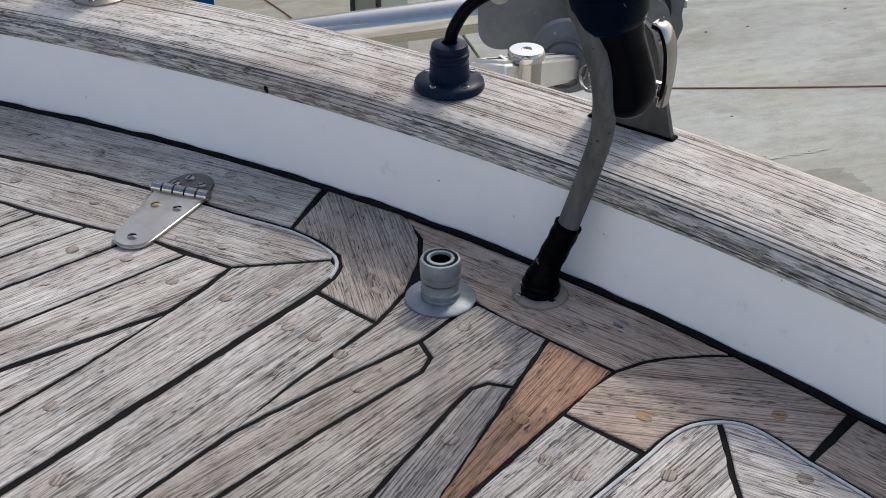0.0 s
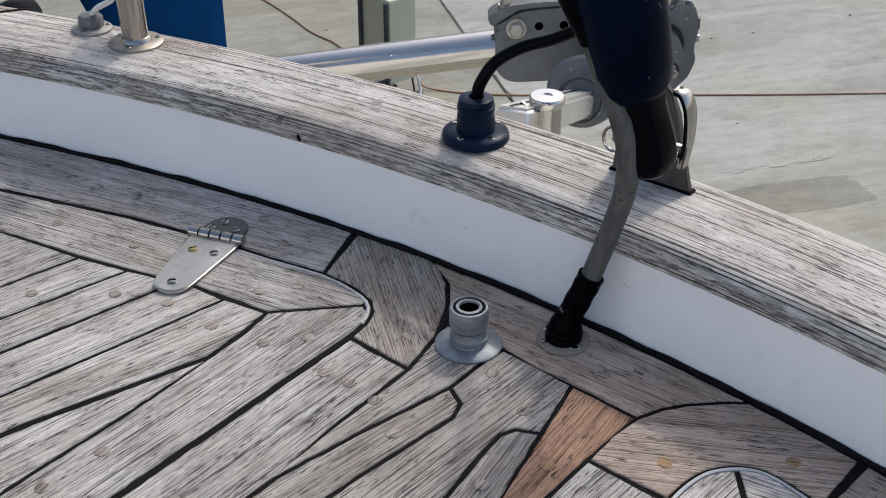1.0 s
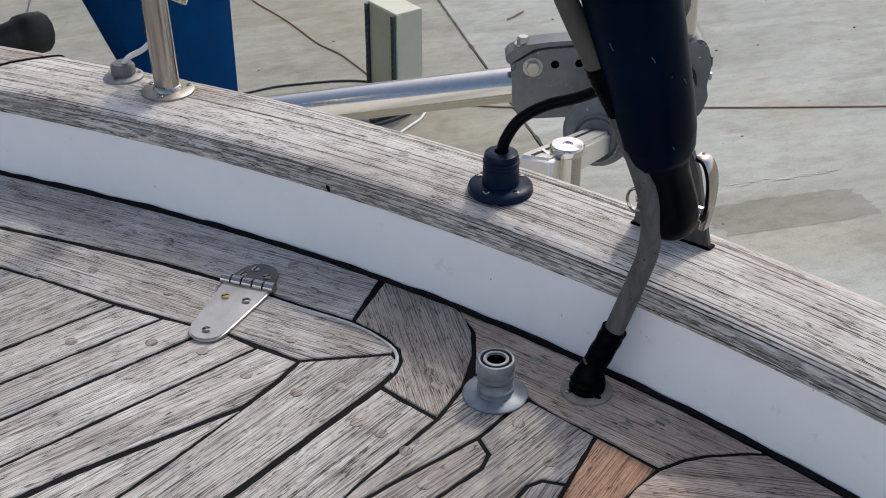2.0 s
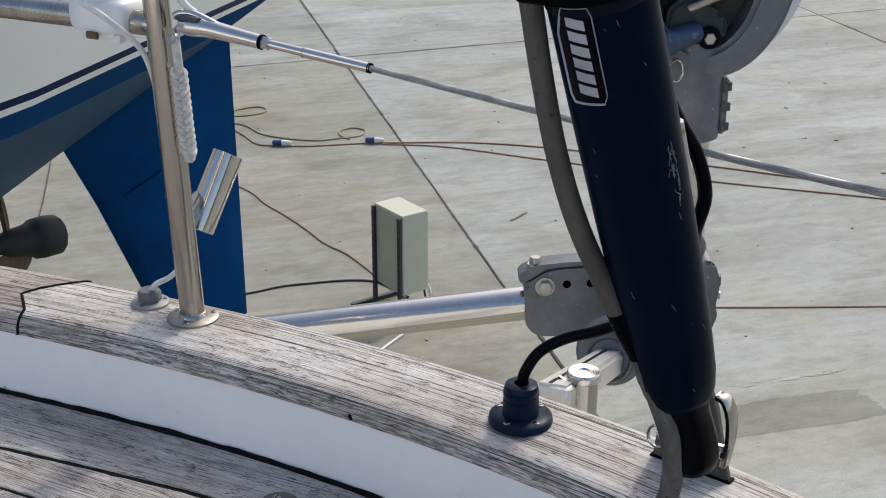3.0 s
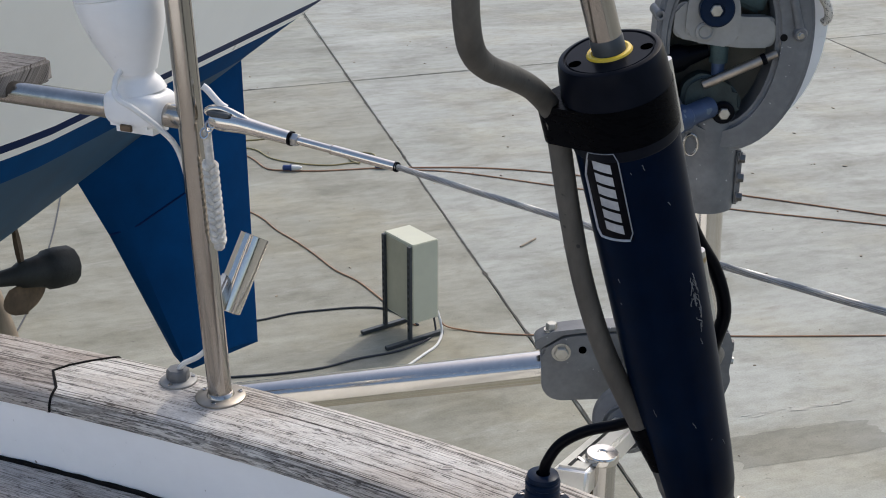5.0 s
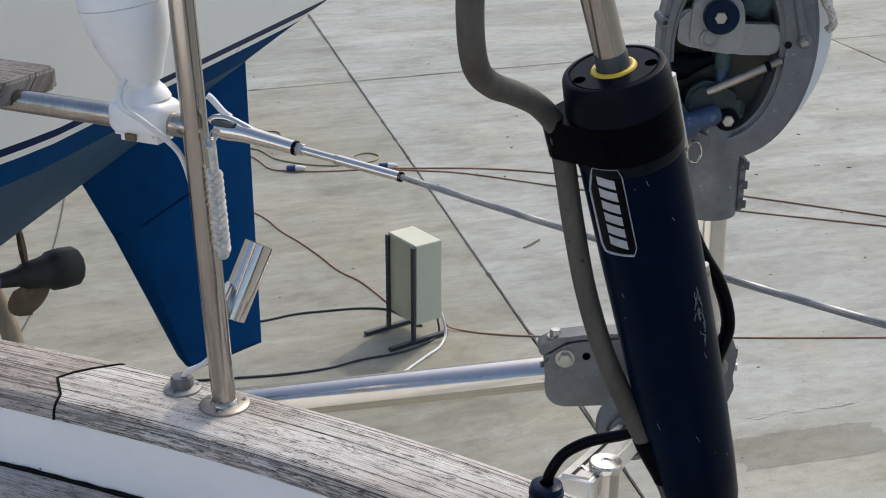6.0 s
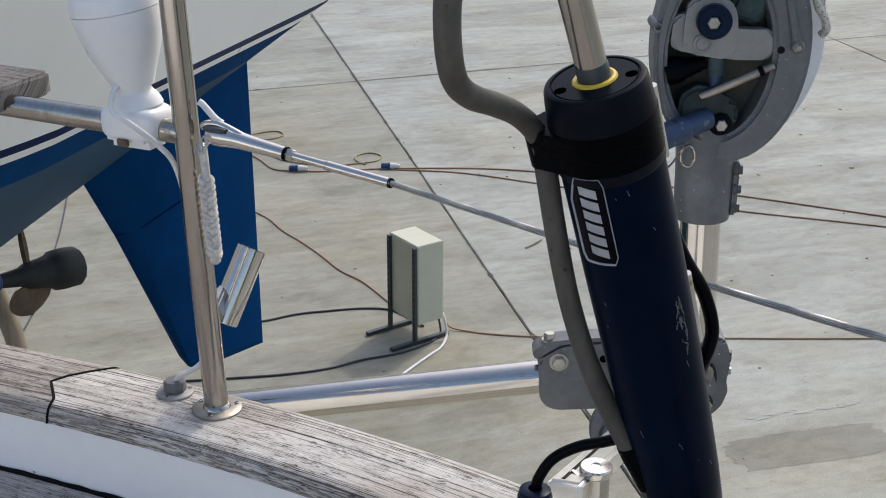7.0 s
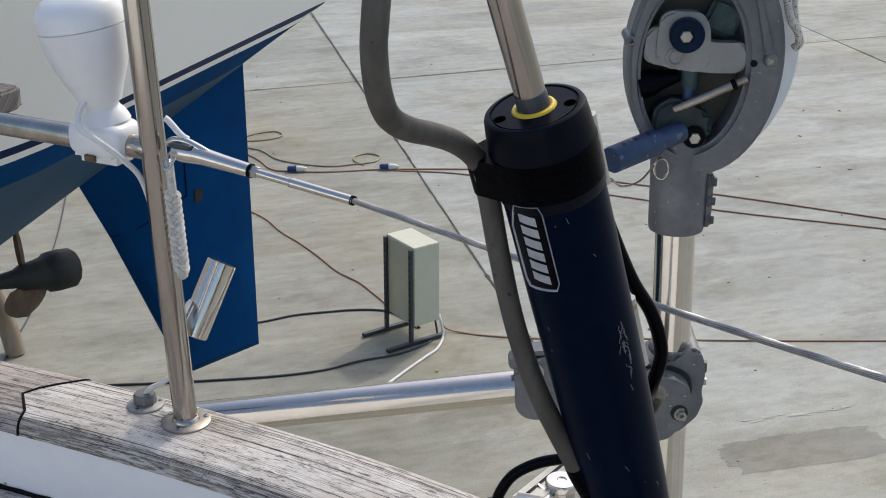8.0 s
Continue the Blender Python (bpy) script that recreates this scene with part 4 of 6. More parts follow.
part("slot_trim", block((0.086, 0.012, 0.003), Matrix.Translation(foot_r - run * 0.041 + aft * 0.004 + Vector((0, 0, 0.0032))) @ Matrix.Rotation(math.atan2(run.y, run.x), 4, "Z"), 0.001), BLACK, chainplate, "black sealant round the blade")
PIN = Vector((0.150, 0.925, 0.202))


def strap(side):
    """One cheek of the fork: a flat bar bent over beside the neck."""
    c = PIN + run * 0.0235 * side
    bm = bmesh.new()
    line = curve_points([c - run * side * 0.010 + Vector((0, 0.0, 0.052)), c - run * side * 0.002 + Vector((0, 0, 0.050)), c + run * side * 0.004 + Vector((0, 0, 0.036)), c + run * side * 0.005 + Vector((0, 0, 0.012)), c + run * side * 0.002 + Vector((0, 0, -0.012))], 5)
    rows = []
    for k, p in enumerate(line):
        t = (line[min(k + 1, len(line) - 1)] - line[max(k - 1, 0)]).normalized()
        nrm = t.cross(aft).normalized()
        w = 0.0062 + 0.002 * math.sin(math.pi * min(1, k / (len(line) - 1) * 1.2))
        rows.append([bm.verts.new(p + aft * w * a + nrm * 0.0026 * b) for a, b in ((-1, -0.6), (-0.8, -1), (0.8, -1), (1, -0.6), (1, 0.6), (0.8, 1), (-0.8, 1), (-1, 0.6))])
    for a, b in zip(rows, rows[1:]):
        for k in range(8):
            bm.faces.new((a[k], a[(k + 1) % 8], b[(k + 1) % 8], b[k]))
    bm.faces.new(rows[0][::-1])
    bm.faces.new(rows[-1])
    return bm


for sg in (1, -1):
    part("fork_cheek", strap(sg), STEEL_WORN, chainplate, "polished fork cheek")
part("pin", lathe([(0.0070, 0), (0.0085, 0.001), (0.0085, 0.006), (0.0065, 0.0065), (0.0065, 0.060), (0.006, 0.061)], PIN - run * 0.038, run, 20), STEEL, chainplate)
ring_c = PIN - run * 0.041 + Vector((0, 0, -0.006))
part("split_ring", sweep(bmesh.new(), [ring_c + run * (math.cos(a) * 0.009) + Vector((0, -0.003, math.sin(a) * 0.011)) for a in (2 * math.pi * k / 20 for k in range(20))], 0.0014, 6, closed=True), STEEL_WORN, chainplate)

# ---- fittings on the toe rail ----
RAIL_Z = 0.1156
plug = thing("deck_plug", (0.006, 1.111, RAIL_Z), "navy blue plastic cable plug screwed to the toe rail", "deck plug")
PC = (0.006, 1.111, RAIL_Z)
part("flange", lathe([(0.033, 0), (0.0335, 0.002), (0.0325, 0.0065), (0.030, 0.0085), (0.0195, 0.0095), (0, 0.0095)], PC, seg=48), NAVY, plug)
part("body", lathe([(0.0190, 0.009), (0.0183, 0.026), (0.0172, 0.027), (0.0172, 0.030), (0.0186, 0.031), (0.0186, 0.0345), (0.0170, 0.0355), (0.0170, 0.0375), (0.0176, 0.0385), (0.0165, 0.0425), (0.0120, 0.044), (0.0075, 0.044), (0.0075, 0.030), (0, 0.030)], PC, seg=40), NAVY, plug)
for a in (35, 145, 235, 305):
    p = Vector(PC) + Vector((math.cos(radians(a)) * 0.026, math.sin(radians(a)) * 0.026, 0.0085))
    sc = part("screw", screw(p, UP, 0.0036), STEEL_WORN, plug)
    part("slot", slot(p, UP, 0.0036, a), BLACK, sc)

gland = thing("cable_gland", (-0.437, 1.390, RAIL_Z), "grey cable gland with hexagonal cap on the rail", "cable gland")
GC = Vector((-0.437, 1.390, RAIL_Z))
part("flange", lathe([(0.0235, 0), (0.0235, 0.0025), (0.0215, 0.004), (0, 0.0042)], GC, seg=36), CAST_LIGHT, gland)
part("cap", lathe([(0.0140, 0.004), (0.0145, 0.006), (0.0145, 0.016), (0.0125, 0.0185), (0.006, 0.019), (0, 0.018)], GC, seg=8, turn=0.2), CAST, gland)
for a in (250, 20, 140):
    p = GC + Vector((math.cos(radians(a)) * 0.019, math.sin(radians(a)) * 0.019, 0.0038))
    part("screw", screw(p, UP, 0.003), STEEL_WORN, gland)

SB, ST = Vector((-0.3765, 1.350, RAIL_Z)), Vector((-0.400, 1.350, 0.80))
SD = (ST - SB).normalized()
stanchion = thing("stanchion", SB, "stainless steel stanchion tube on a round foot plate", "stanchion")
part("tube", lathe([(0.0148, 0.003), (0.0148, (ST - SB).length)], SB, SD, 32), STEEL_WORN, stanchion)
part("foot_plate", lathe([(0.031, 0), (0.031, 0.0022), (0.029, 0.0036), (0.0165, 0.0042), (0, 0.0042)], SB, UP, 40), plain("dull_foot_steel", (0.34, 0.31, 0.265), 0.42, 0.8, vary=0.2, scale=120), stanchion)
part("weld", lathe([(0.0175, 0.004), (0.0165, 0.0065), (0.0150, 0.0085), (0.014, 0.009)], SB, SD, 32), STEEL_WORN, stanchion)
for a in (20, 260, 150):
    p = SB + Vector((math.cos(radians(a)) * 0.0245, math.sin(radians(a)) * 0.0245, 0.0036))
    sc = part("screw", screw(p, UP, 0.0036), STEEL_WORN, stanchion)
    part("slot", slot(p, UP, 0.0036, a), BLACK, sc)


def at_stanchion(z):
    return SB + (ST - SB) * ((z - SB.z) / (ST.z - SB.z))


white_cable = thing("antenna_cable", (-0.437, 1.390, 0.13), "thin white antenna cable from the dome to the gland", "cable")
part("cable", tube([(-0.437, 1.390, 0.128), (-0.428, 1.387, 0.142), (-0.405, 1.382, 0.157), (-0.388, 1.376, 0.185), (-0.389, 1.372, 0.26), (-0.396, 1.366, 0.36), (-0.405, 1.352, 0.43), (-0.420, 1.336, 0.462), (-0.446, 1.328, 0.488), (-0.466, 1.334, 0.500), (-0.469, 1.345, 0.515), (-0.463, 1.356, 0.527)], 0.0034, 10, 6), CABLE_W, white_cable)

RL, RR = Vector((-0.80, 1.53, 0.474)), at_stanchion(0.472)
RDIR = (RL - RR).normalized()
push_rail = thing("pushpit_rail", RR, "horizontal stainless pushpit tube welded to the stanchion", "guard rail")
part("tube", lathe([(0.0140, 0.004), (0.0140, (RL - RR).length)], RR, RDIR, 28), STEEL_WORN, push_rail)

seat = thing("teak_seat", (-0.66, 1.47, 0.50), "weathered teak corner seat with rounded end on the tube", "seat")
bm = prism([(-0.30, -0.035), (-0.006, -0.035), (-0.001, -0.032), (0.0, -0.025), (0.0, 0.055), (-0.003, 0.065), (-0.010, 0.07), (-0.30, 0.07)], Matrix.Translation((-0.620, 1.459, 0.4700)) @ Matrix.Rotation(math.atan2(RDIR.y, RDIR.x) + math.pi, 4, "Z"), 0.029, 0.004, 3)
uv = bm.loops.layers.uv.new("UVMap")
for f in bm.faces:
    for lp in f.loops:
        q = lp.vert.co
        lp[uv].uv = (q.x * RDIR.x + q.y * RDIR.y, -q.x * RDIR.y + q.y * RDIR.x + q.z)
part("slat", bm, TEAK_SEAT, seat)

def lump(half, m, power=0.55):
    """A softly squared solid."""
    bm = bmesh.new()
    bmesh.ops.create_icosphere(bm, subdivisions=4, radius=1.0)
    for v in bm.verts:
        v.co = Vector([math.copysign(abs(c) ** power, c) * h for c, h in zip(v.co, half)])
    bmesh.ops.transform(bm, matrix=m, verts=bm.verts)
    return bm


DC = RR + RDIR * 0.068
dome = thing("gps_dome", DC, "white plastic antenna dome clamped on the pushpit tube", "antenna")
part("clamp_upper", lump((0.039, 0.030, 0.022), Matrix.Translation(DC + Vector((0, 0, 0.006))) @ Matrix.Rotation(math.atan2(RDIR.y, RDIR.x), 4, "Z")), WHITE, dome)
clamp_low = part("clamp_lower", block((0.071, 0.050, 0.025), Matrix.Translation(DC - Vector((0, 0, 0.0105))) @ Matrix.Rotation(math.atan2(RDIR.y, RDIR.x), 4, "Z"), 0.010, 4), WHITE, dome)
part("bolt_recess", block((0.016, 0.004, 0.008), Matrix.Translation(DC + Vector((-0.012, -0.0265, -0.013))) @ Matrix.Rotation(math.atan2(RDIR.y, RDIR.x), 4, "Z"), 0.001), BRONZE, clamp_low, "rusty bolt head")
DT = DC + Vector((0.002, 0.0, 0.030))
DAX = (-0.15, 0.0, 1.0)
part("neck", lathe([(0.029, -0.006), (0.027, 0.000), (0.0240, 0.006), (0.0205, 0.010), (0.0192, 0.013), (0.0192, 0.018)], DT, DAX, 32), WHITE, dome)
part("lower_shell", lathe([(0.0190, 0.0165), (0.0238, 0.0176), (0.0262, 0.024), (0.0300, 0.034), (0.0362, 0.048), (0.0425, 0.064), (0.0475, 0.083), (0.0498, 0.098), (0.0503, 0.106)], DT, DAX, 48), WHITE, dome)
part("cap", lathe([(0.0492, 0.1062), (0.0503, 0.1072), (0.0500, 0.120), (0.0468, 0.131), (0.0380, 0.140), (0.022, 0.1455), (0.0, 0.147)], DT, DAX, 48), WHITE, dome)

EYE_P = at_stanchion(0.480) + Vector((0.026, -0.018, 0))
lifeline = thing("lifeline", EYE_P, "wire lifeline with polished turnbuckle shackled to the stanchion", "lifeline")
SW2, SW3 = Vector((-0.267, 1.290, 0.467)), Vector((-0.150, 1.234, 0.454))
FAR = Vector((0.525, 0.658, 0.4585))
body_dir = (SW2 - EYE_P).normalized()
blen = (SW2 - EYE_P).length


def on_body(d, up=0.0):
    return EYE_P + body_dir * d + Vector((0, 0, up))


part("turnbuckle", tube([on_body(0.004, -0.003), on_body(0.018, -0.002), on_body(0.040), on_body(0.066), on_body(blen - 0.001)], lambda u: 0.0090 + 0.0022 * min(1, u * 5) - 0.0036 * max(0, u - 0.3) / 0.7, 20, 5), STEEL, lifeline)
part("jaw_strap", tube([on_body(-0.004, 0.004), on_body(0.005, 0.0095), on_body(0.020, 0.0118), on_body(0.040, 0.0080), on_body(0.060, 0.0025)], 0.0046, 12, 5), STEEL, lifeline, "polished jaw over the toggle")
# no opening is cut; a dark lump paints its shade
part("toggle_shade", lump((0.015, 0.0045, 0.0030), Matrix.Translation(on_body(0.016, 0.0075) + Vector((-0.002, -0.006, 0))) @ Matrix.Rotation(math.atan2(body_dir.y, body_dir.x), 4, "Z")), LEG_STEEL, lifeline, "dark lump that stands in for the jaw's shaded opening")
part("bore_ring", lathe([(0.0082, -0.002), (0.0082, 0.001), (0.006, 0.0012)], SW2, (SW3 - SW2), 20), BLACK, lifeline)
part("lock_nut", lathe([(0.0070, 0.001), (0.0074, 0.002), (0.0074, 0.008), (0.0066, 0.009)], SW2, (SW3 - SW2), 6), STEEL_STAINED, lifeline)
sw_dir = (SW3 - SW2)
part("swage", tube([SW2 + sw_dir * 0.04, SW2 + sw_dir * 0.36, SW2 + sw_dir * 0.40, SW2 + sw_dir * 0.44, SW3], lambda u: 0.0046 if u < 0.42 else 0.0062 if u < 0.55 else 0.0062 - 0.001 * u, 16, 6), STEEL, lifeline)
core = [SW3.lerp(FAR, k / 40) - Vector((0, 0, 0.007)) * math.sin(math.pi * k / 40) for k in range(41)]
# dark core stands in for the shade in the grooves between strands
wire = part("wire", sweep(bmesh.new(), core, 0.0024, 10), LEG_STEEL, lifeline)
strand_m = plain("wire_strand", (0.46, 0.45, 0.43), 0.42, 0.5, vary=0.2, scale=200)
wdir = (FAR - SW3).normalized()
wa = wdir.orthogonal().normalized()
wb = wdir.cross(wa)
for s in range(10):
    line = []
    for k in range(481):
        u = k / 480
        c = SW3.lerp(FAR, u) - Vector((0, 0, 0.007)) * math.sin(math.pi * u)
        a = 2 * math.pi * (s / 10 - u * 30)
        line.append(c + (wa * math.cos(a) + wb * math.sin(a)) * 0.0027)
    part("strand", sweep(bmesh.new(), line, 0.00062, 5), strand_m, wire)
part("end_cap", lathe([(0.0055, -0.002), (0.0055, 0.001), (0.003, 0.0015)], SW3, wdir, 16), BLACK, lifeline)
part("shackle_pin", tube([EYE_P + Vector((-0.006, 0, 0.034)), EYE_P + Vector((-0.001, 0, 0.030)), EYE_P + Vector((0.012, -0.004, 0.016)), EYE_P + Vector((0.02, -0.004, 0.010))], 0.0040, 10, 4), CABLE_W, lifeline, "white cord lashing")
for dx, dz in ((0.0, -0.010), (-0.006, -0.018), (0.004, -0.006)):
    c = EYE_P + Vector((dx, -0.008, dz))
    part("shackle_ring", sweep(bmesh.new(), [c + Vector((math.cos(a) * 0.004, math.sin(a) * 0.003, math.sin(a) * 0.005)) for a in (2 * math.pi * k / 18 for k in range(18))], 0.0014, 6, closed=True), STEEL, lifeline)

rope = thing("braided_lanyard", EYE_P + Vector((-0.004, 0, -0.15)), "white braided lanyard hanging below the shackle", "rope")
RT, RB = EYE_P + Vector((-0.004, -0.004, -0.014)), EYE_P + Vector((0.002, -0.004, -0.152))
part("upper_cord", tube([RT, RT.lerp(RB, 0.3)], 0.0050, 10), ROPE, rope)
for s in range(3):
    line = []
    for k in range(91):
        u = k / 90
        c = RT.lerp(RB, 0.28 + 0.70 * u)
        a = 2 * math.pi * (u * 4.0 + s / 3)
        line.append(c + Vector((math.sin(a) * 0.0058, math.sin(2 * a) * 0.0042 - 0.001, 0)))
    part("strand", sweep(bmesh.new(), line, 0.0037, 8), ROPE, rope)
part("end_knot", lathe([(0.003, 0), (0.0062, 0.003), (0.0066, 0.008), (0.004, 0.013)], RB - Vector((0, 0, 0.008)), UP, 14), ROPE, rope)

HT, HB = Vector((-0.340, 1.452, 0.289)), Vector((-0.376, 1.414, 0.204))
HD = (HT - HB).normalized()
holder = thing("rod_holder", HB, "polished steel rod holder cup welded behind the stanchion", "rod holder")
part("cup", lathe([(0.0175, 0), (0.0190, 0.001), (0.0190, (HT - HB).length), (0.0175, (HT - HB).length), (0.0172, 0.004), (0.0, 0.004)], HB, HD, 36), STEEL, holder)
part("lug", block((0.012, 0.07, 0.03), Matrix.Translation((-0.376, 1.392, 0.235)), 0.003), STEEL_WORN, holder)

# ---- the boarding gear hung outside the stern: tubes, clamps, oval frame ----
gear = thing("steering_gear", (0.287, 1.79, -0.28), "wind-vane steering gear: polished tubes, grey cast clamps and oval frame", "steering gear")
TA, TB = Vector((-0.60, 1.775, -0.142)), Vector((0.06, 1.775, -0.055))
part("cross_tube", lathe([(0.0270, 0), (0.0270, (TB - TA).length + 0.05)], TA, TB - TA, 40), STEEL, gear, "polished horizontal tube")


def xz(y):
    """The pose of an upright plane at y, seen from ahead; depth runs aft."""
    return Matrix(((1, 0, 0, 0), (0, 0, 1, y), (0, 1, 0, 0), (0, 0, 0, 1)))


def rounded_line(pts, r, n=4):
    """An outline with its corners rounded off."""
    out = []
    m = len(pts)
    for i in range(m):
        p0, p1, p2 = Vector(pts[i - 1]), Vector(pts[i]), Vector(pts[(i + 1) % m])
        a = p1 + (p0 - p1).normalized() * min(r, (p0 - p1).length * 0.48)
        b = p1 + (p2 - p1).normalized() * min(r, (p2 - p1).length * 0.48)
        for k in range(n + 1):
            t = k / n
            q = a * (1 - t) ** 2 + p1 * 2 * t * (1 - t) + b * t * t
            out.append((q.x, q.y))
    return out


CLAMP_LOW = [(0.046, -0.012), (0.049, -0.040), (0.050, -0.076), (0.061, -0.092), (0.078, -0.098), (0.150, -0.094), (0.215, -0.088), (0.222, -0.030), (0.215, 0.020), (0.157, 0.0195), (0.107, 0.0155), (0.082, 0.0115)]
clamp = part("tube_clamp", prism(rounded_line(CLAMP_LOW, 0.010), xz(1.741), 0.055, 0.005, 2), CAST, gear, "grey cast clamp on the tube")
part("upper_half", prism(rounded_line([(0.043, -0.0110), (0.081, 0.0145), (0.107, 0.0185), (0.157, 0.0225), (0.222, 0.0235), (0.222, 0.030), (0.157, 0.029), (0.105, 0.026), (0.066, 0.0205), (0.044, 0.009), (0.037, 0.001)], 0.004), xz(1.743), 0.034, 0.003), CAST, clamp)
for x, z in ((0.079, -0.013), (0.190, -0.006)):
    part("bolt", hexbolt((x, 1.741, z), (0, -1, 0), 0.0112, 0.010), BOLT, clamp)
for x, z in ((0.112, -0.009), (0.148, -0.007)):
    part("bolt_hole", lathe([(0.0062, 0), (0.0062, 0.0012), (0, 0.0012)], (x, 1.7415, z), (0, -1, 0), 20), HOLE, clamp)
for x in (0.064, 0.19):
    part("top_bolt", hexbolt((x, 1.758, 0.016), UP, 0.009, 0.013), BOLT, clamp)

PB, PT = Vector((0.318, 1.79, -0.75)), Vector((0.286, 1.79, 0.24))
part("pole", lathe([(0.0305, 0), (0.0305, (PT - PB).length)], PB + Vector((0.002, 0, 0)), PT - PB, 40), STEEL, gear, "polished upright tube")
REAR_HALF = [(0.196, -0.022), (0.258, -0.018), (0.292, -0.002), (0.314, 0.019), (0.327, 0.026), (0.339, 0.018), (0.346, -0.004), (0.347, -0.024), (0.343, -0.050), (0.348, -0.066), (0.339, -0.094), (0.314, -0.120), (0.282, -0.132), (0.196, -0.112)]
FRONT_HALF = [(0.176, -0.008), (0.258, -0.007), (0.288, -0.009), (0.308, -0.017), (0.319, -0.028), (0.3225, -0.044), (0.321, -0.072), (0.310, -0.094), (0.291, -0.116), (0.266, -0.123), (0.176, -0.098)]
clamp2 = part("pole_clamp", prism(rounded_line(REAR_HALF, 0.008), xz(1.753), 0.105, 0.006, 2), CAST, gear, "grey cast clamp on the upright")
part("front_half", prism(rounded_line(FRONT_HALF, 0.008), xz(1.720), 0.029, 0.005, 2), CAST, clamp2)
part("split", prism(rounded_line([(x + (0.005 if x > 0.25 else 0), z + (0.005 if z > -0.05 else -0.003)) for x, z in FRONT_HALF], 0.008), xz(1.7485), 0.005, 0), HUB_BLACK, clamp2, "dark joint between the halves")
part("recess", lathe([(0.0135, 0), (0.0135, 0.0015), (0, 0.0015)], (0.305, 1.7205, -0.069), (0.0, -1, 0), 24), HUB_BLACK, clamp2)
part("bolt", hexbolt((0.307, 1.720, -0.071), (0.15, -1, 0), 0.0080, 0.010), BOLT, clamp2)
part("stud", lathe([(0.0042, 0), (0.0042, 0.016), (0.003, 0.017)], (0.307, 1.720, -0.071), (0.15, -1, 0), 14), STEEL_WORN, clamp2)
part("bolt", hexbolt((0.345, 1.780, -0.018), (1, -0.2, 0), 0.010, 0.009), STEEL_DULL, clamp2)
part("bolt", hexbolt((0.344, 1.765, -0.036), (1, -0.3, 0), 0.006, 0.008), BOLT, clamp2)
part("collar", lathe([(0.031, 0), (0.033, 0.003), (0.033, 0.010), (0.028, 0.014)], (0.294, 1.79, 0.004), UP, 36), CAST, clamp2)

part("socket", lathe([(0.030, 0), (0.0415, 0.003), (0.0425, 0.012), (0.0425, 0.075), (0.044, 0.13), (0.040, 0.15)], (0.2895, 1.79, 0.211), (-0.02, 0, 1), 40), CAST, gear)
for z in (0.232, 0.262, 0.292):
    part("clamp_bolt", hexbolt((0.334, 1.78, z), (1, -0.25, 0), 0.0075, 0.010), STEEL_DULL, gear)
part("clamp_lug", block((0.012, 0.02, 0.085), Matrix.Translation((0.333, 1.785, 0.262)), 0.003), CAST, gear)

# olive casting, its colour darkened for the shade inside the frame
OLIVE = plain("shaded_olive_casting", (0.075, 0.072, 0.055), 0.7, vary=0.35, scale=40, relief=0.001)


def oval(cx, cz, rx, rz):
    return [(cx + math.cos(2 * math.pi * k / 56) * rx, cz + math.sin(2 * math.pi * k / 56) * rz) for k in range(56)]


def ring_prism(outer, inner, y0, y1, bevel=0.004):
    bm = bmesh.new()
    n = len(outer)
    v = [[bm.verts.new((x, y, z)) for x, z in line] for line, y in ((outer, y0), (inner, y0), (inner, y1), (outer, y1))]
    for a, b in ((0, 1), (1, 2), (2, 3), (3, 0)):
        for k in range(n):
            bm.faces.new((v[a][k], v[a][(k + 1) % n], v[b][(k + 1) % n], v[b][k]))
    bmesh.ops.recalc_face_normals(bm, faces=bm.faces)
    rim = [e for e in bm.edges if len(e.link_faces) == 2 and e.calc_face_angle(0) > 1.0]
    bmesh.ops.bevel(bm, geom=rim, offset=bevel, segments=3, affect="EDGES")
    return bm


frame_ring = part("oval_frame", ring_prism(oval(0.307, 0.480, 0.112, 0.169), oval(0.2905, 0.472, 0.0745, 0.123), 1.748, 1.81, 0.007), CAST, gear, "grey cast oval frame, specked")
part("rear_cover", prism(oval(0.3300, 0.486, 0.1225, 0.170), xz(1.812), 0.02, 0.004), WHITE, gear, "white cover behind the frame")
part("back_plate", prism(oval(0.296, 0.475, 0.085, 0.132), xz(1.803), 0.004, 0), OLIVE, gear)
part("frame_boss", lathe([(0.0085, 0), (0.0085, 0.05), (0.007, 0.053), (0.0035, 0.053), (0.0035, 0.045), (0, 0.045)], (0.1995, 1.802, 0.510), (0, -1, 0), 20), CAST, frame_ring)
part("frame_boss", lathe([(0.010, 0), (0.010, 0.008), (0.008, 0.011), (0, 0.011)], (0.396, 1.750, 0.486), (0, -1, 0), 20), CAST, frame_ring)
part("frame_screw", hexbolt((0.396, 1.740, 0.485), (0.2, -1, 0), 0.0045, 0.004), STEEL_WORN, frame_ring)
part("frame_hole", lathe([(0.0052, 0), (0.0052, 0.0012), (0, 0.0012)], (0.3745, 1.7482, 0.480), (0, -1, 0), 20), CAULK, frame_ring)
part("frame_rib", tube([(0.360, 1.750, 0.600), (0.375, 1.748, 0.565), (0.386, 1.747, 0.525), (0.395, 1.747, 0.492)], lambda u: 0.004 + 0.003 * u, 10, 4), CAST, frame_ring)
swing = part("swing_plate", prism(rounded_line([(0.219, 0.478), (0.262, 0.470), (0.312, 0.463), (0.366, 0.463), (0.366, 0.507), (0.312, 0.507), (0.262, 0.530), (0.222, 0.527)], 0.014), xz(1.757), 0.020, 0.004, 2), CAST_LIGHT, gear, "grey casting inside the frame")
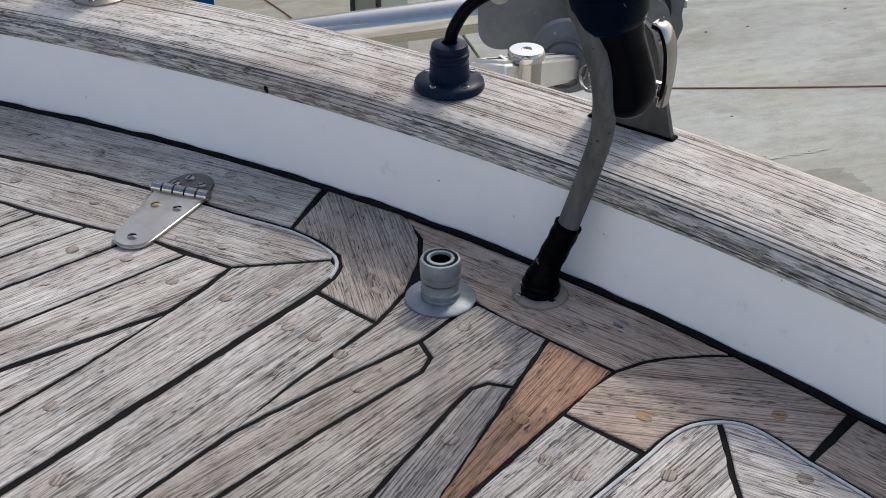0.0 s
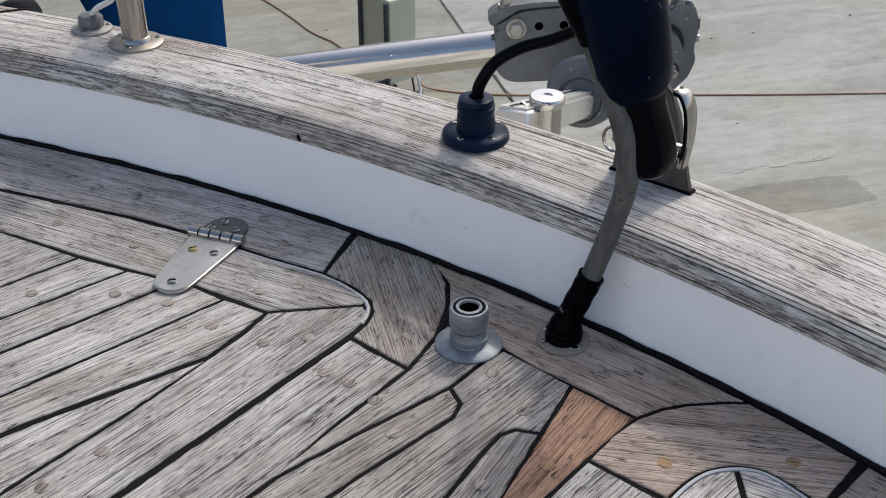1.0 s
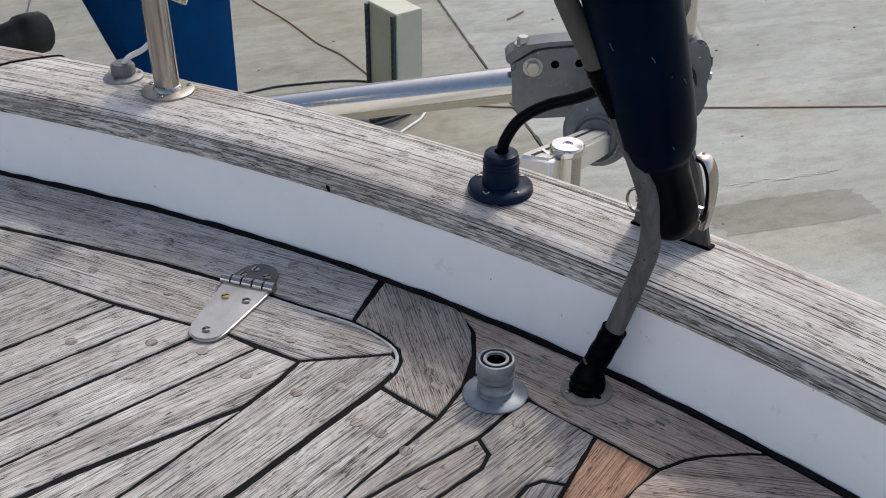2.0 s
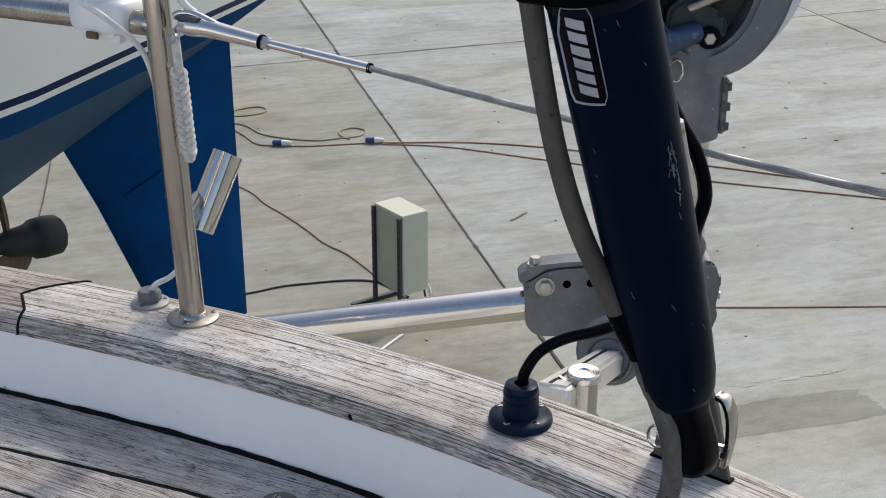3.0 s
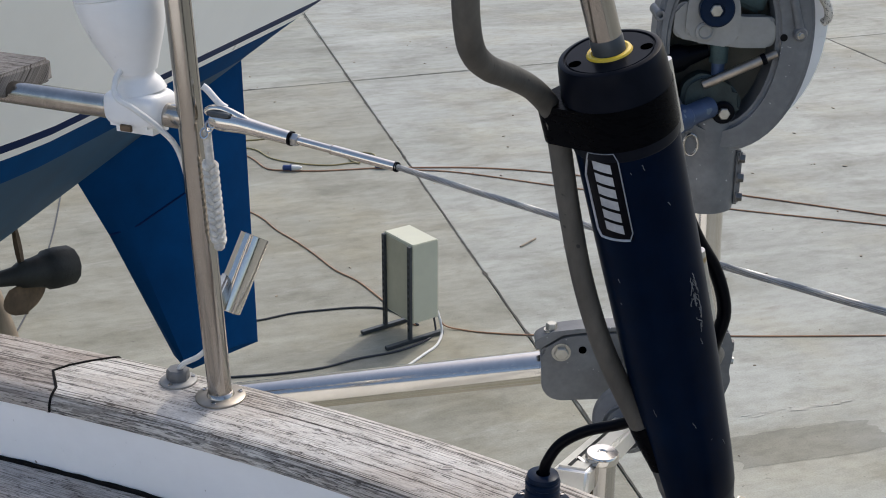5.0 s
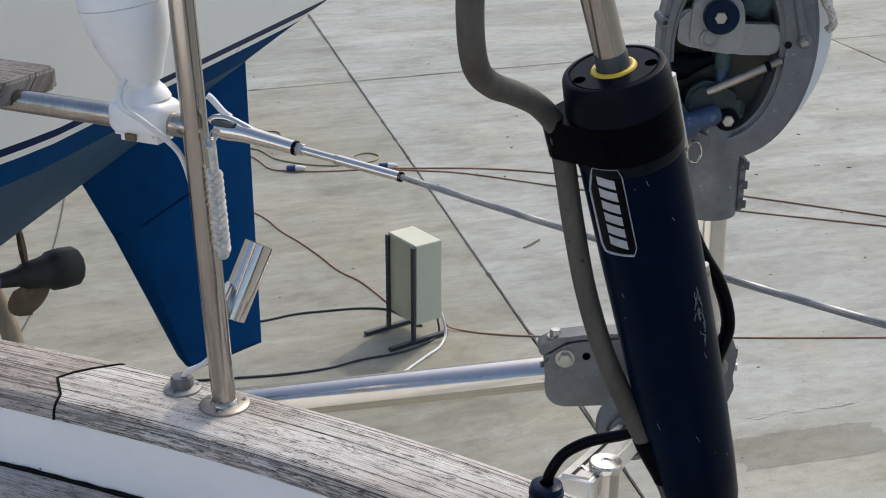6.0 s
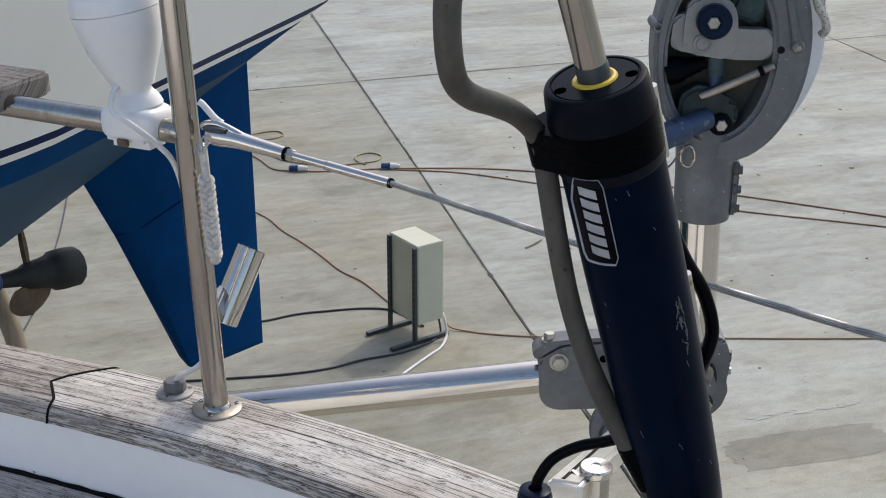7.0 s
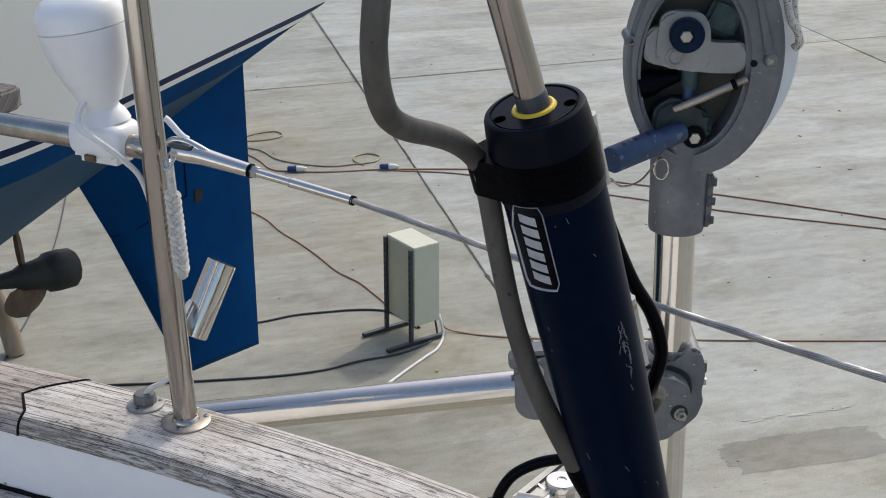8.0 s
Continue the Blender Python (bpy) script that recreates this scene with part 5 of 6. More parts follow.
part("swing_face", prism(rounded_line([(0.236, 0.474), (0.312, 0.463), (0.312, 0.525), (0.300, 0.552), (0.242, 0.553), (0.236, 0.520)], 0.020, 6), xz(1.750), 0.016, 0.004, 2), CAST_LIGHT, swing)
part("roller", lathe([(0.0225, 0), (0.0245, 0.003), (0.0245, 0.016), (0.0220, 0.019), (0.010, 0.019), (0.010, 0.017), (0, 0.017)], (0.276, 1.752, 0.521), (0, -1, 0), 36), NAVY, swing, "blue plastic roller")
part("roller_bolt", hexbolt((0.2735, 1.735, 0.521), (0, -1, 0), 0.0088, 0.008, False), BOLT, swing)
part("lower_boss", lathe([(0.0135, 0), (0.0135, 0.004), (0.010, 0.006), (0.008, 0.004), (0, 0.005)], (0.263, 1.750, 0.488), (0, -1, 0), 28), CAST_LIGHT, swing)
part("stem", tube([(0.289, 1.768, 0.470), (0.289, 1.768, 0.440)], 0.0135, 16), VERDIGRIS, gear)
part("stem_lower", tube([(0.289, 1.768, 0.442), (0.290, 1.768, 0.400)], 0.0095, 16), BLUE_ANO, gear)
part("stem_upper", block((0.05, 0.02, 0.05), Matrix.Translation((0.333, 1.785, 0.538)) @ Matrix.Rotation(0.4, 4, "Y"), 0.006), VERDIGRIS, gear)
part("dark_arm", lathe([(0.020, 0), (0.020, 0.02), (0.015, 0.03), (0.009, 0.060), (0, 0.062)], (0.216, 1.770, 0.440), (1, 0, 0.28), 24), BLACK, gear)
part("push_rod", lathe([(0.0060, 0), (0.0068, 0.002), (0.0068, 0.088), (0.0072, 0.088), (0.0072, 0.096), (0.0055, 0.097), (0.0055, 0.112)], (0.266, 1.750, 0.410), (0.095, 0, 0.044), 22), plain("brown_rod_steel", (0.36, 0.31, 0.26), 0.35, 0.9, vary=0.25, scale=90), gear, "brownish steel push rod")
YOKE = plain("dark_green_bronze", (0.028, 0.042, 0.042), 0.55, 0.4, vary=0.4, scale=140, relief=0.001)
part("rod_collar", lathe([(0.0060, 0), (0.0080, 0.0006), (0.0080, 0.0075), (0.0060, 0.008)], Vector((0.266, 1.750, 0.410)) + Vector((0.095, 0, 0.044)).normalized() * 0.088, (0.095, 0, 0.044), 20), BLACK, gear, "black collar on the push rod")
yoke = part("yoke", prism(rounded_line([(0.236, 0.380), (0.240, 0.412), (0.264, 0.427), (0.287, 0.420), (0.314, 0.405), (0.326, 0.385), (0.320, 0.366), (0.300, 0.353), (0.272, 0.355), (0.248, 0.364)], 0.008, 2), xz(1.752), 0.035, 0.006, 3), YOKE, gear, "dark green bronze yoke")
part("bolt_seat", lathe([(0.0165, 0), (0.0165, 0.004), (0.0140, 0.006), (0, 0.006)], (0.2985, 1.752, 0.370), (0, -1, 0), 28), BLACK, yoke)
part("yoke_bolt", hexbolt((0.2985, 1.747, 0.370), (0, -1, 0), 0.0088, 0.008, False), BOLT, yoke)
LA, LB = Vector((0.17, 1.66, 0.362)), Vector((0.275, 1.745, 0.378))
lever = part("lever", lathe([(0.018, 0), (0.0192, 0.002), (0.0192, 0.088), (0.0155, 0.092), (0.0155, 0.14)], LA, LB - LA, 28), BLUE_ANO, gear, "blue anodised lever tube with holes")
ldir = (LB - LA).normalized()
lup = (Vector((0, 0, 1)) - ldir * ldir.z).normalized()
hole_n = (lup * 0.96 - Vector((0, 1, 0)) * 0.28).normalized()
for d in (0.024, 0.048, 0.072):
    part("hole", lathe([(0.0036, 0), (0.0036, 0.0008), (0, 0.0008)], LA + ldir * d + hole_n * 0.0189, hole_n, 14), HUB_BLACK, lever)
rc = Vector((0.252, 1.735, 0.327))
part("ring_pin", sweep(bmesh.new(), [rc + Vector((math.cos(a) * 0.010, -0.004, math.sin(a) * 0.016)) for a in (2 * math.pi * k / 20 for k in range(20))], 0.0020, 8, closed=True), STEEL_WORN, gear)
part("ring_pin", tube([rc + Vector((-0.008, 0, 0.008)), rc + Vector((-0.03, -0.01, -0.016)), rc + Vector((-0.058, -0.02, -0.022)), rc + Vector((-0.075, -0.02, -0.010))], 0.0016, 8), STEEL_WORN, gear)
SPECK = plain("specked_cord", (0.60, 0.56, 0.49), 0.9, vary=0.2, scale=400, relief=0.001, spots=((0.03, 0.03, 0.035), 420.0, 0.60))
part("lashing", tube([(0.405, 1.79, 0.66), (0.412, 1.78, 0.60), (0.420, 1.78, 0.565), (0.428, 1.78, 0.537), (0.441, 1.785, 0.518), (0.446, 1.79, 0.500), (0.440, 1.795, 0.492)], 0.0062, 10), SPECK, gear, "speckled cord at the frame's rim")
part("lashing", tube([(0.425, 1.80, 0.66), (0.428, 1.79, 0.59), (0.433, 1.79, 0.560), (0.438, 1.79, 0.530)], 0.0045, 10), SPECK, gear, "speckled cord at the frame's rim")

part("blue_cord", tube([(0.436, 1.80, 0.66), (0.439, 1.80, 0.60), (0.442, 1.80, 0.565)], 0.0035, 8), PLUG_BLUE, gear, "blue cord beside the lashing")

# push the gear outward from the camera's eye point to fit its view
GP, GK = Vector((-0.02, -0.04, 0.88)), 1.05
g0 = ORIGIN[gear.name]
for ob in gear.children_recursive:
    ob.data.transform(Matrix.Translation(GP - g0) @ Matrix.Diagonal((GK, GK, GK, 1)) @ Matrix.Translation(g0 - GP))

davit = thing("tube_support", (0.090, 1.29, -0.3), "short polished steel post with clamp and cross arm outside the rail", "tube support")
part("post", lathe([(0.0170, 0), (0.0170, 0.355)], (0.090, 1.29, -0.285), UP, 32), STEEL_WORN, davit)
part("cap", lathe([(0.0195, 0), (0.0205, 0.002), (0.0202, 0.008), (0.0185, 0.0105), (0.006, 0.011), (0.005, 0.0095), (0, 0.0095)], (0.090, 1.29, 0.068), UP, 32), STEEL, davit)
ARM_STEEL = plain("brushed_arm_steel", (0.78, 0.76, 0.72), 0.38, 1.0, vary=0.05, scale=120)
ARM_A, ARM_B = Vector((0.047, 1.235, 0.070)), Vector((0.168, 1.65, -0.098))
arm_x = (ARM_B - ARM_A).normalized()
arm_y = UP_V.cross(arm_x).normalized()
arm_z = arm_x.cross(arm_y)
ARM_M = Matrix.Translation((ARM_A + ARM_B) / 2) @ Matrix((arm_x, arm_y, arm_z)).transposed().to_4x4()
arm = part("arm", block(((ARM_B - ARM_A).length, 0.042, 0.036), ARM_M, 0.005, 3), ARM_STEEL, davit, "polished square arm")
part("groove", block(((ARM_B - ARM_A).length - 0.02, 0.0045, 0.002), ARM_M @ Matrix.Translation((0, 0.004, 0.0178)), 0), BLACK, arm, "black groove along the arm")
part("arm_end", lathe([(0.047, -0.012), (0.052, -0.006), (0.052, 0.035), (0.046, 0.040)], ARM_B + arm_z * 0.016 + arm_x * 0.012, arm_x, 40), CAST, davit, "round grey casting that takes the arm")
part("arm_socket", lathe([(0.029, -0.010), (0.033, -0.018), (0.035, -0.014), (0.036, 0.0)], ARM_B + arm_z * 0.004 + arm_x * 0.008, arm_x, 36), CAST, davit)
part("ear", block((0.010, 0.026, 0.050), Matrix.Translation((0.0665, 1.285, 0.045)) @ Matrix.Rotation(0.5, 4, "Z"), 0.003), STEEL, davit)
part("ear_bolt", hexbolt((0.062, 1.275, 0.052), (-0.6, -0.8, 0), 0.0085, 0.010), STEEL_STAINED, davit)

# ---- the yard ----
G = -2.90
ground = thing("ground", (0, 8, G), "pale concrete boatyard slab with joints, streaked and stained", "ground", kind="structure")
bm = bmesh.new()
bmesh.ops.create_grid(bm, x_segments=2, y_segments=2, size=900)
bmesh.ops.translate(bm, verts=bm.verts, vec=(0, 8, G - 0.02))
part("sub_base", bm, CONCRETE, ground, smooth=False)
NODE, ACROSS, ALONG = Vector((-1.359, 14.56)), Vector((6.17, 2.40)), Vector((-3.09, 12.0))
for bi in range(-3, 4):
    for bj in range(-3, 3):
        c = NODE + ACROSS * bi + ALONG * bj
        bm = bmesh.new()
        edge = [c + ACROSS * u + ALONG * v for u, v in ((0.001, 0.0006), (0.999, 0.0006), (0.999, 0.9994), (0.001, 0.9994))]
        lip = [c + ACROSS * u + ALONG * v for u, v in ((0.0018, 0.0011), (0.9982, 0.0011), (0.9982, 0.9989), (0.0018, 0.9989))]
        rows = [[bm.verts.new((p.x, p.y, z)) for p in ring] for ring, z in ((edge, G - 0.02), (edge, G - 0.004), (lip, G))]
        for a, b in zip(rows, rows[1:]):
            for k in range(4):
                bm.faces.new((a[k], a[(k + 1) % 4], b[(k + 1) % 4], b[k]))
        bm.faces.new(rows[2])
        part("slab", bm, CONCRETE_WARM if bi == -1 and bj == -1 else CONCRETE_PALE if bi == 0 else CONCRETE, ground, smooth=False)


def joint(a, b, width, seed):
    """A worn slab joint: a ragged strip just proud of the slab."""
    r = random.Random(seed)
    a, b = Vector(a), Vector(b)
    d = (b - a).normalized()
    s = Vector((-d.y, d.x))
    n = int((b - a).length / 0.06)
    bm = bmesh.new()
    rows = []
    wob = 0.0
    for k in range(n + 1):
        wob = wob * 0.9 + r.uniform(-0.004, 0.004)
        w = width * (0.55 + 0.6 * r.random()) * (2.6 if r.random() < 0.06 else 1)
        c = a + (b - a) * k / n + s * wob
        rows.append([bm.verts.new((*(c + s * w * e), G + 0.004)) for e in (-0.5, 0.5)])
    for p, q in zip(rows, rows[1:]):
        bm.faces.new((p[0], p[1], q[1], q[0]))
    part("joint", bm, JOINT, ground, "dark filled slab joint", smooth=False)


joint((1.40, 3.9), (-4.0, 24.7), 0.015, 1)
joint((-6.0, 12.76), (4.81, 16.96), 0.014, 2)
joint((4.81, 16.96), (12.0, 19.75), 0.015, 3)
joint((4.81, 16.96), (6.29, 11.2), 0.015, 4)


def patch(name, cx, cy, rx, ry, turn, mat, seed, label, lift=0.0012):
    r = random.Random(seed)
    bm = bmesh.new()
    vs = []
    for k in range(64):
        a = 2 * math.pi * k / 64
        q = 1 + r.uniform(-0.06, 0.06)
        sq = 1 / max(abs(math.cos(a)), abs(math.sin(a))) ** 0.8
        x, y = math.cos(a) * rx * q * sq, math.sin(a) * ry * q * sq
        vs.append(bm.verts.new((cx + x * math.cos(turn) - y * math.sin(turn), cy + x * math.sin(turn) + y * math.cos(turn), G + lift)))
    bm.faces.new(vs)
    part(name, bm, mat, ground, label, smooth=False)


patch("damp_patch", 1.92, 6.40, 0.50, 0.17, 0.28, DAMP, 3, "darker damp patch on the slab")

lime = random.Random(21)
for k in range(22):
    along = lime.gauss(0, 0.22)
    patch("lime_smear", 1.92 + along, 6.79 + along * 0.27 + lime.gauss(0, 0.014), lime.uniform(0.012, 0.045), lime.uniform(0.004, 0.010), 0.25 + lime.uniform(-0.2, 0.2), SMEAR, k, "pale limed smear", 0.0014 + 0.0001 * k)

cab = thing("electrical_cabinet", (-0.41, 7.78, G), "beige metal electrical cabinet on two dark strut legs", "cabinet")
C0 = Vector((-0.388, 7.640))
CX = Vector((0.80, 0.60)).normalized()
CY = Vector((-0.60, 0.80)).normalized()
bw, bd = 0.205, 0.330
box_m = Matrix(((CX.x, CY.x, 0, C0.x), (CX.y, CY.y, 0, C0.y), (0, 0, 1, G), (0, 0, 0, 1)))
part("body", block((bw, bd, 0.560), box_m @ pose(bw / 2 + 0.004, bd / 2, 0.142 + 0.280), 0.005), BOX_PAINT, cab)
part("back_panel", block((0.008, bd - 0.03, 0.53), box_m @ pose(0.003, bd / 2, 0.142 + 0.2775), 0.002), BOX_BACK, cab, "ochre back panel")
for v in (0.017, bd - 0.017):
    part("leg", block((0.022, 0.032, 0.685), box_m @ pose(-0.009, v, 0.3475), 0.002), LEG_STEEL, cab, "perforated dark strut")
    foot = part("foot_bar", block((0.46, 0.034, 0.024), box_m @ pose(0.03, v, 0.016), 0.002), LEG_STEEL, cab)
    for k in range(13):
        part("strut_slot", block((0.002, 0.012, 0.022), box_m @ pose(-0.0215, v, 0.10 + 0.045 * k), 0), HUB_BLACK, cab)


def ground_cable(name, pts, r, mat, label, lift=0.0):
    base = (*pts[0][:2], G)
    t = thing(name, base, label, "cable")
    part("run", tube([(x, y, G + r + (z[0] if z else 0)) for x, y, *z in pts], r, 8, 6), mat, t)
    return t


ground_cable("brown_cable", [(-2.4, 10.6), (-1.82, 10.09), (-1.57, 9.70), (-1.38, 9.45), (-1.19, 9.16), (-1.02, 8.88), (-0.84, 8.68), (-0.68, 8.42), (-0.50, 8.10), (-0.38, 7.92)], 0.0065, CABLE_BROWN, "brown power cable snaking over the concrete to the cabinet")
ground_cable("dark_cable", [(-1.72, 7.90), (-1.47, 7.97), (-1.25, 8.09), (-1.04, 8.15), (-0.80, 8.20), (-0.60, 8.18), (-0.46, 8.05), (-0.36, 7.92)], 0.0075, CABLE_DARK, "dark cable lying behind the cabinet")
ground_cable("dark_cable", [(-2.30, 7.02), (-1.95, 7.06), (-1.62, 7.11), (-1.50, 7.13), (-1.23, 7.18), (-0.95, 7.27), (-0.74, 7.40), (-0.55, 7.48), (-0.42, 7.56), (-0.30, 7.68), (-0.24, 7.80), (-0.25, 7.83, 0.1), (-0.25, 7.84, 0.16)], 0.0075, CABLE_DARK, "dark cable passing under the cabinet")
ground_cable("white_cable", [(-0.225, 7.80, 0.16), (-0.205, 7.76, 0.10), (-0.195, 7.72, 0.03), (-0.23, 7.60), (-0.30, 7.48), (-0.42, 7.28), (-0.55, 7.05)], 0.009, CABLE_W, "thin white cable from the cabinet")
ground_cable("tan_cable", [(-0.22, 7.90, 0.10), (-0.18, 7.88, 0.02), (-0.05, 7.85), (0.11, 7.81), (0.45, 7.78), (1.1, 7.80), (1.71, 7.79), (2.77, 7.82), (4.5, 7.9)], 0.006, CABLE_BROWN, "thin tan cable running away over the slab")
ground_cable("yellow_cable", [(-2.6, 12.0), (-2.12, 11.90), (-1.88, 11.60), (-1.6, 11.45), (-1.32, 11.40), (-1.15, 11.46), (-0.94, 11.55), (-0.90, 11.72), (-1.02, 11.80), (-1.14, 11.70), (-1.12, 11.55), (-1.03, 11.45)], 0.0075, CABLE_YELLOW, "yellow-brown cable ending in a loop")
ground_cable("yellow_cable", [(-2.6, 12.1), (-2.25, 12.16), (-2.05, 12.22), (-1.93, 12.36), (-2.02, 12.50), (-2.2, 12.42), (-2.35, 12.25), (-2.6, 12.05)], 0.0075, CABLE_YELLOW, "loop of yellow cable by the rudder")
ground_cable("brown_cable", [(-2.4, 12.0), (-2.07, 11.60), (-1.89, 11.30), (-1.72, 11.24), (-1.40, 11.23), (-1.1, 11.28), (-0.79, 11.33), (0.05, 11.36), (0.73, 11.24), (1.5, 10.98), (2.34, 10.67), (3.47, 10.18), (5.0, 9.5)], 0.0075, CABLE_BROWN, "brown extension cable with blue plugs")
ground_cable("brown_cable", [(-0.72, 11.30), (-0.1, 11.22), (0.71, 10.89), (1.5, 10.58), (2.26, 10.28), (3.40, 9.94), (5.0, 9.4)], 0.007, CABLE_BROWN, "second brown cable from the blue plug")
ground_cable("thin_line", [(-3.75, 11.3), (-3.67, 10.91), (-3.41, 9.77), (-3.26, 9.0), (-3.12, 8.21), (-3.06, 7.60), (-3.0, 6.9)], 0.006, CABLE_DARK, "thin dark line past the propeller")
for x, y, flip in ((-1.65, 11.24, 1), (-0.80, 11.335, -1)):
    pl = thing("power_plug", (x, y, G), "blue and white power plug and socket on the cable", "plug")
    part("blue_half", lathe([(0.016, 0), (0.027, 0.01), (0.027, 0.065), (0.031, 0.07), (0.031, 0.085), (0.0, 0.085)], (x - 0.075, y, G + 0.033), (1, 0.02, 0), 20), PLUG_BLUE, pl)
    part("white_half", lathe([(0.027, 0.0), (0.027, 0.03), (0.021, 0.07), (0.011, 0.095)], (x + 0.01, y, G + 0.033), (1, 0.02, 0), 20), CABLE_W, pl)
twig = thing("twig", (0.42, 9.45, G), "small dry twig on the concrete", "twig")
part("stick", tube([(0.40, 9.38, G + 0.008), (0.47, 9.46, G + 0.014), (0.53, 9.56, G + 0.008)], 0.008, 6), TIMBER, twig)
grit = thing("grit", (0, 9, G), "scattered grit and dead leaves on the slab", "grit", kind="stuff")
gr = random.Random(8)
gm = bmesh.new()
for k in range(110):
    x, y = gr.uniform(-4, 5), gr.uniform(6, 17)
    r = gr.uniform(0.004, 0.013)
    m = Matrix.Translation((x, y, G + r * 0.4)) @ Matrix.Rotation(gr.uniform(0, 6), 4, "Z") @ Matrix.Diagonal((gr.uniform(1, 2.4), 1, 0.6, 1))
    bmesh.ops.create_icosphere(gm, subdivisions=1, radius=r, matrix=m)
part("grit_grains", gm, TIMBER, grit)

# ---- the neighbouring yacht ----
P0 = Vector((-1.95, 6.33, 0))
FA = Vector((0.64, 0.77, 0)).normalized()
FN = Vector((FA.y, -FA.x, 0))


def hull_pt(s, b, z):
    return P0 + FA * s + FN * b + Vector((0, 0, z))


yacht = thing("neighbouring_yacht", hull_pt(-2, 0, G), "white yacht ashore with navy stripes, blue antifouling, rudder and propeller", "sailing yacht")
ZW = -0.60


def half_beam(s, z):
    """Half-breadth of the hull at a station and height."""
    end = 1.62 + max(0.0, z - ZW) * 1.1
    b = 0.43 * (end - s)
    if s < -1.0:
        b = 0.43 * (end + 1.0) + 0.20 * (1 - math.exp((s + 1.0) * 0.6)) * 2.2
    b = max(0.0, b)
    keel = ZW - 0.355 * (1.62 - min(s, 1.62))
    if z < ZW:
        u = (z - keel) / max(1e-3, ZW - keel)
        b *= max(0.0, u) ** 0.62
    else:
        b += 0.10 * (z - ZW)
    return max(0.0, b)


def keel_z(s):
    return ZW - 0.355 * (1.62 - min(s, 1.62))


def hull_strip(name, lo, hi, rows_n, mat, label):
    """A lengthwise band of both sides of the hull between two heights, each a function of the station."""
    bm = bmesh.new()
    stations = [-6.0 + 0.18 * k for k in range(58)]
    for side in (1, -1):
        grid = []
        for s0 in stations:
            row = []
            for j in range(rows_n + 1):
                s = s0
                z = lo(s) + (hi(s) - lo(s)) * j / rows_n
                end = 1.62 + max(0.0, z - ZW) * 1.1
                s = min(s, end)
                z = max(z, keel_z(s))
                row.append(bm.verts.new(hull_pt(s, side * half_beam(s, z), z)))
            grid.append(row)
        for a, b in zip(grid, grid[1:]):
            for j in range(rows_n):
                bm.faces.new((a[j], b[j], b[j + 1], a[j + 1]))
    bmesh.ops.remove_doubles(bm, verts=bm.verts, dist=0.002)
    part(name, bm, mat, yacht, label)


hull_strip("topside", lambda s: ZW + 0.012, lambda s: 1.35, 10, HULL_WHITE, "white topsides")
hull_strip("upper_stripe", lambda s: ZW - 0.030, lambda s: ZW + 0.012, 1, HULL_NAVY, "navy stripe")
hull_strip("white_stripe", lambda s: ZW - 0.068, lambda s: ZW - 0.030, 1, HULL_WHITE, "white pinstripe")
hull_strip("upper_bottom", lambda s: max(ZW - 0.20, keel_z(s)), lambda s: ZW - 0.068, 2, ANTIFOUL, "blue antifouling")
hull_strip("bottom", lambda s: keel_z(s), lambda s: max(ZW - 0.20, keel_z(s)), 8, ANTIFOUL_PALE, "paler blue antifouling")
dk = bmesh.new()
left = [hull_pt(s, half_beam(s, 1.35), 1.35) for s in (-6, -4, -2, -1, 0, 1, 2, 3, 3.7)]
right = [hull_pt(s, -half_beam(s, 1.35), 1.35) for s in (3.7, 3, 2, 1, 0, -1, -2, -4, -6)]
dk.faces.new([dk.verts.new(p) for p in left + right])
part("yacht_deck", dk, HULL_WHITE, yacht, "", smooth=False)


def foil(outline, thick, mat, name, label):
    """A blade on the yacht's centre plane, thickest along the middle; outline of (station, height)."""
    bm = bmesh.new()
    n = len(outline)
    cs = sum(p[0] for p in outline) / n
    cz = sum(p[1] for p in outline) / n
    rim = [bm.verts.new(hull_pt(s, 0, z)) for s, z in outline]
    for sg in (1, -1):
        inner = [bm.verts.new(hull_pt(cs + (s - cs) * 0.72, sg * thick, cz + (z - cz) * 0.94)) for s, z in outline]
        for k in range(n):
            bm.faces.new((rim[k], rim[(k + 1) % n], inner[(k + 1) % n], inner[k]))
        bm.faces.new(inner)
    return part(name, bm, mat, yacht, label)


foil([(-0.21, -1.13), (-0.19, -1.24), (-0.02, -1.60), (-0.01, -1.62), (0.40, -2.56), (0.47, -2.61), (0.98, -2.62), (0.975, -0.80), (0.6, -0.9), (0.2, -1.05)], 0.045, ANTIFOUL, "rudder", "blue rudder blade")
part("skeg_seam", sweep(bmesh.new(), [hull_pt(-0.01, 0.012, -1.62), hull_pt(0.15, 0.045, -1.60), hull_pt(0.48, 0.048, -1.50), hull_pt(0.48, 0.048, -1.28)], 0.006, 6), HULL_NAVY, yacht)
part("rudder_bolt_recess", block((0.06, 0.01, 0.08), Matrix.Translation(hull_pt(0.56, 0.046, -1.52)) @ Matrix.Rotation(math.atan2(FA.y, FA.x), 4, "Z"), 0.004), HUB_BLACK, yacht)
shaft_dir = (FA + Vector((0, 0, -0.12))).normalized()
PH = hull_pt(-0.42, 0, -1.695)
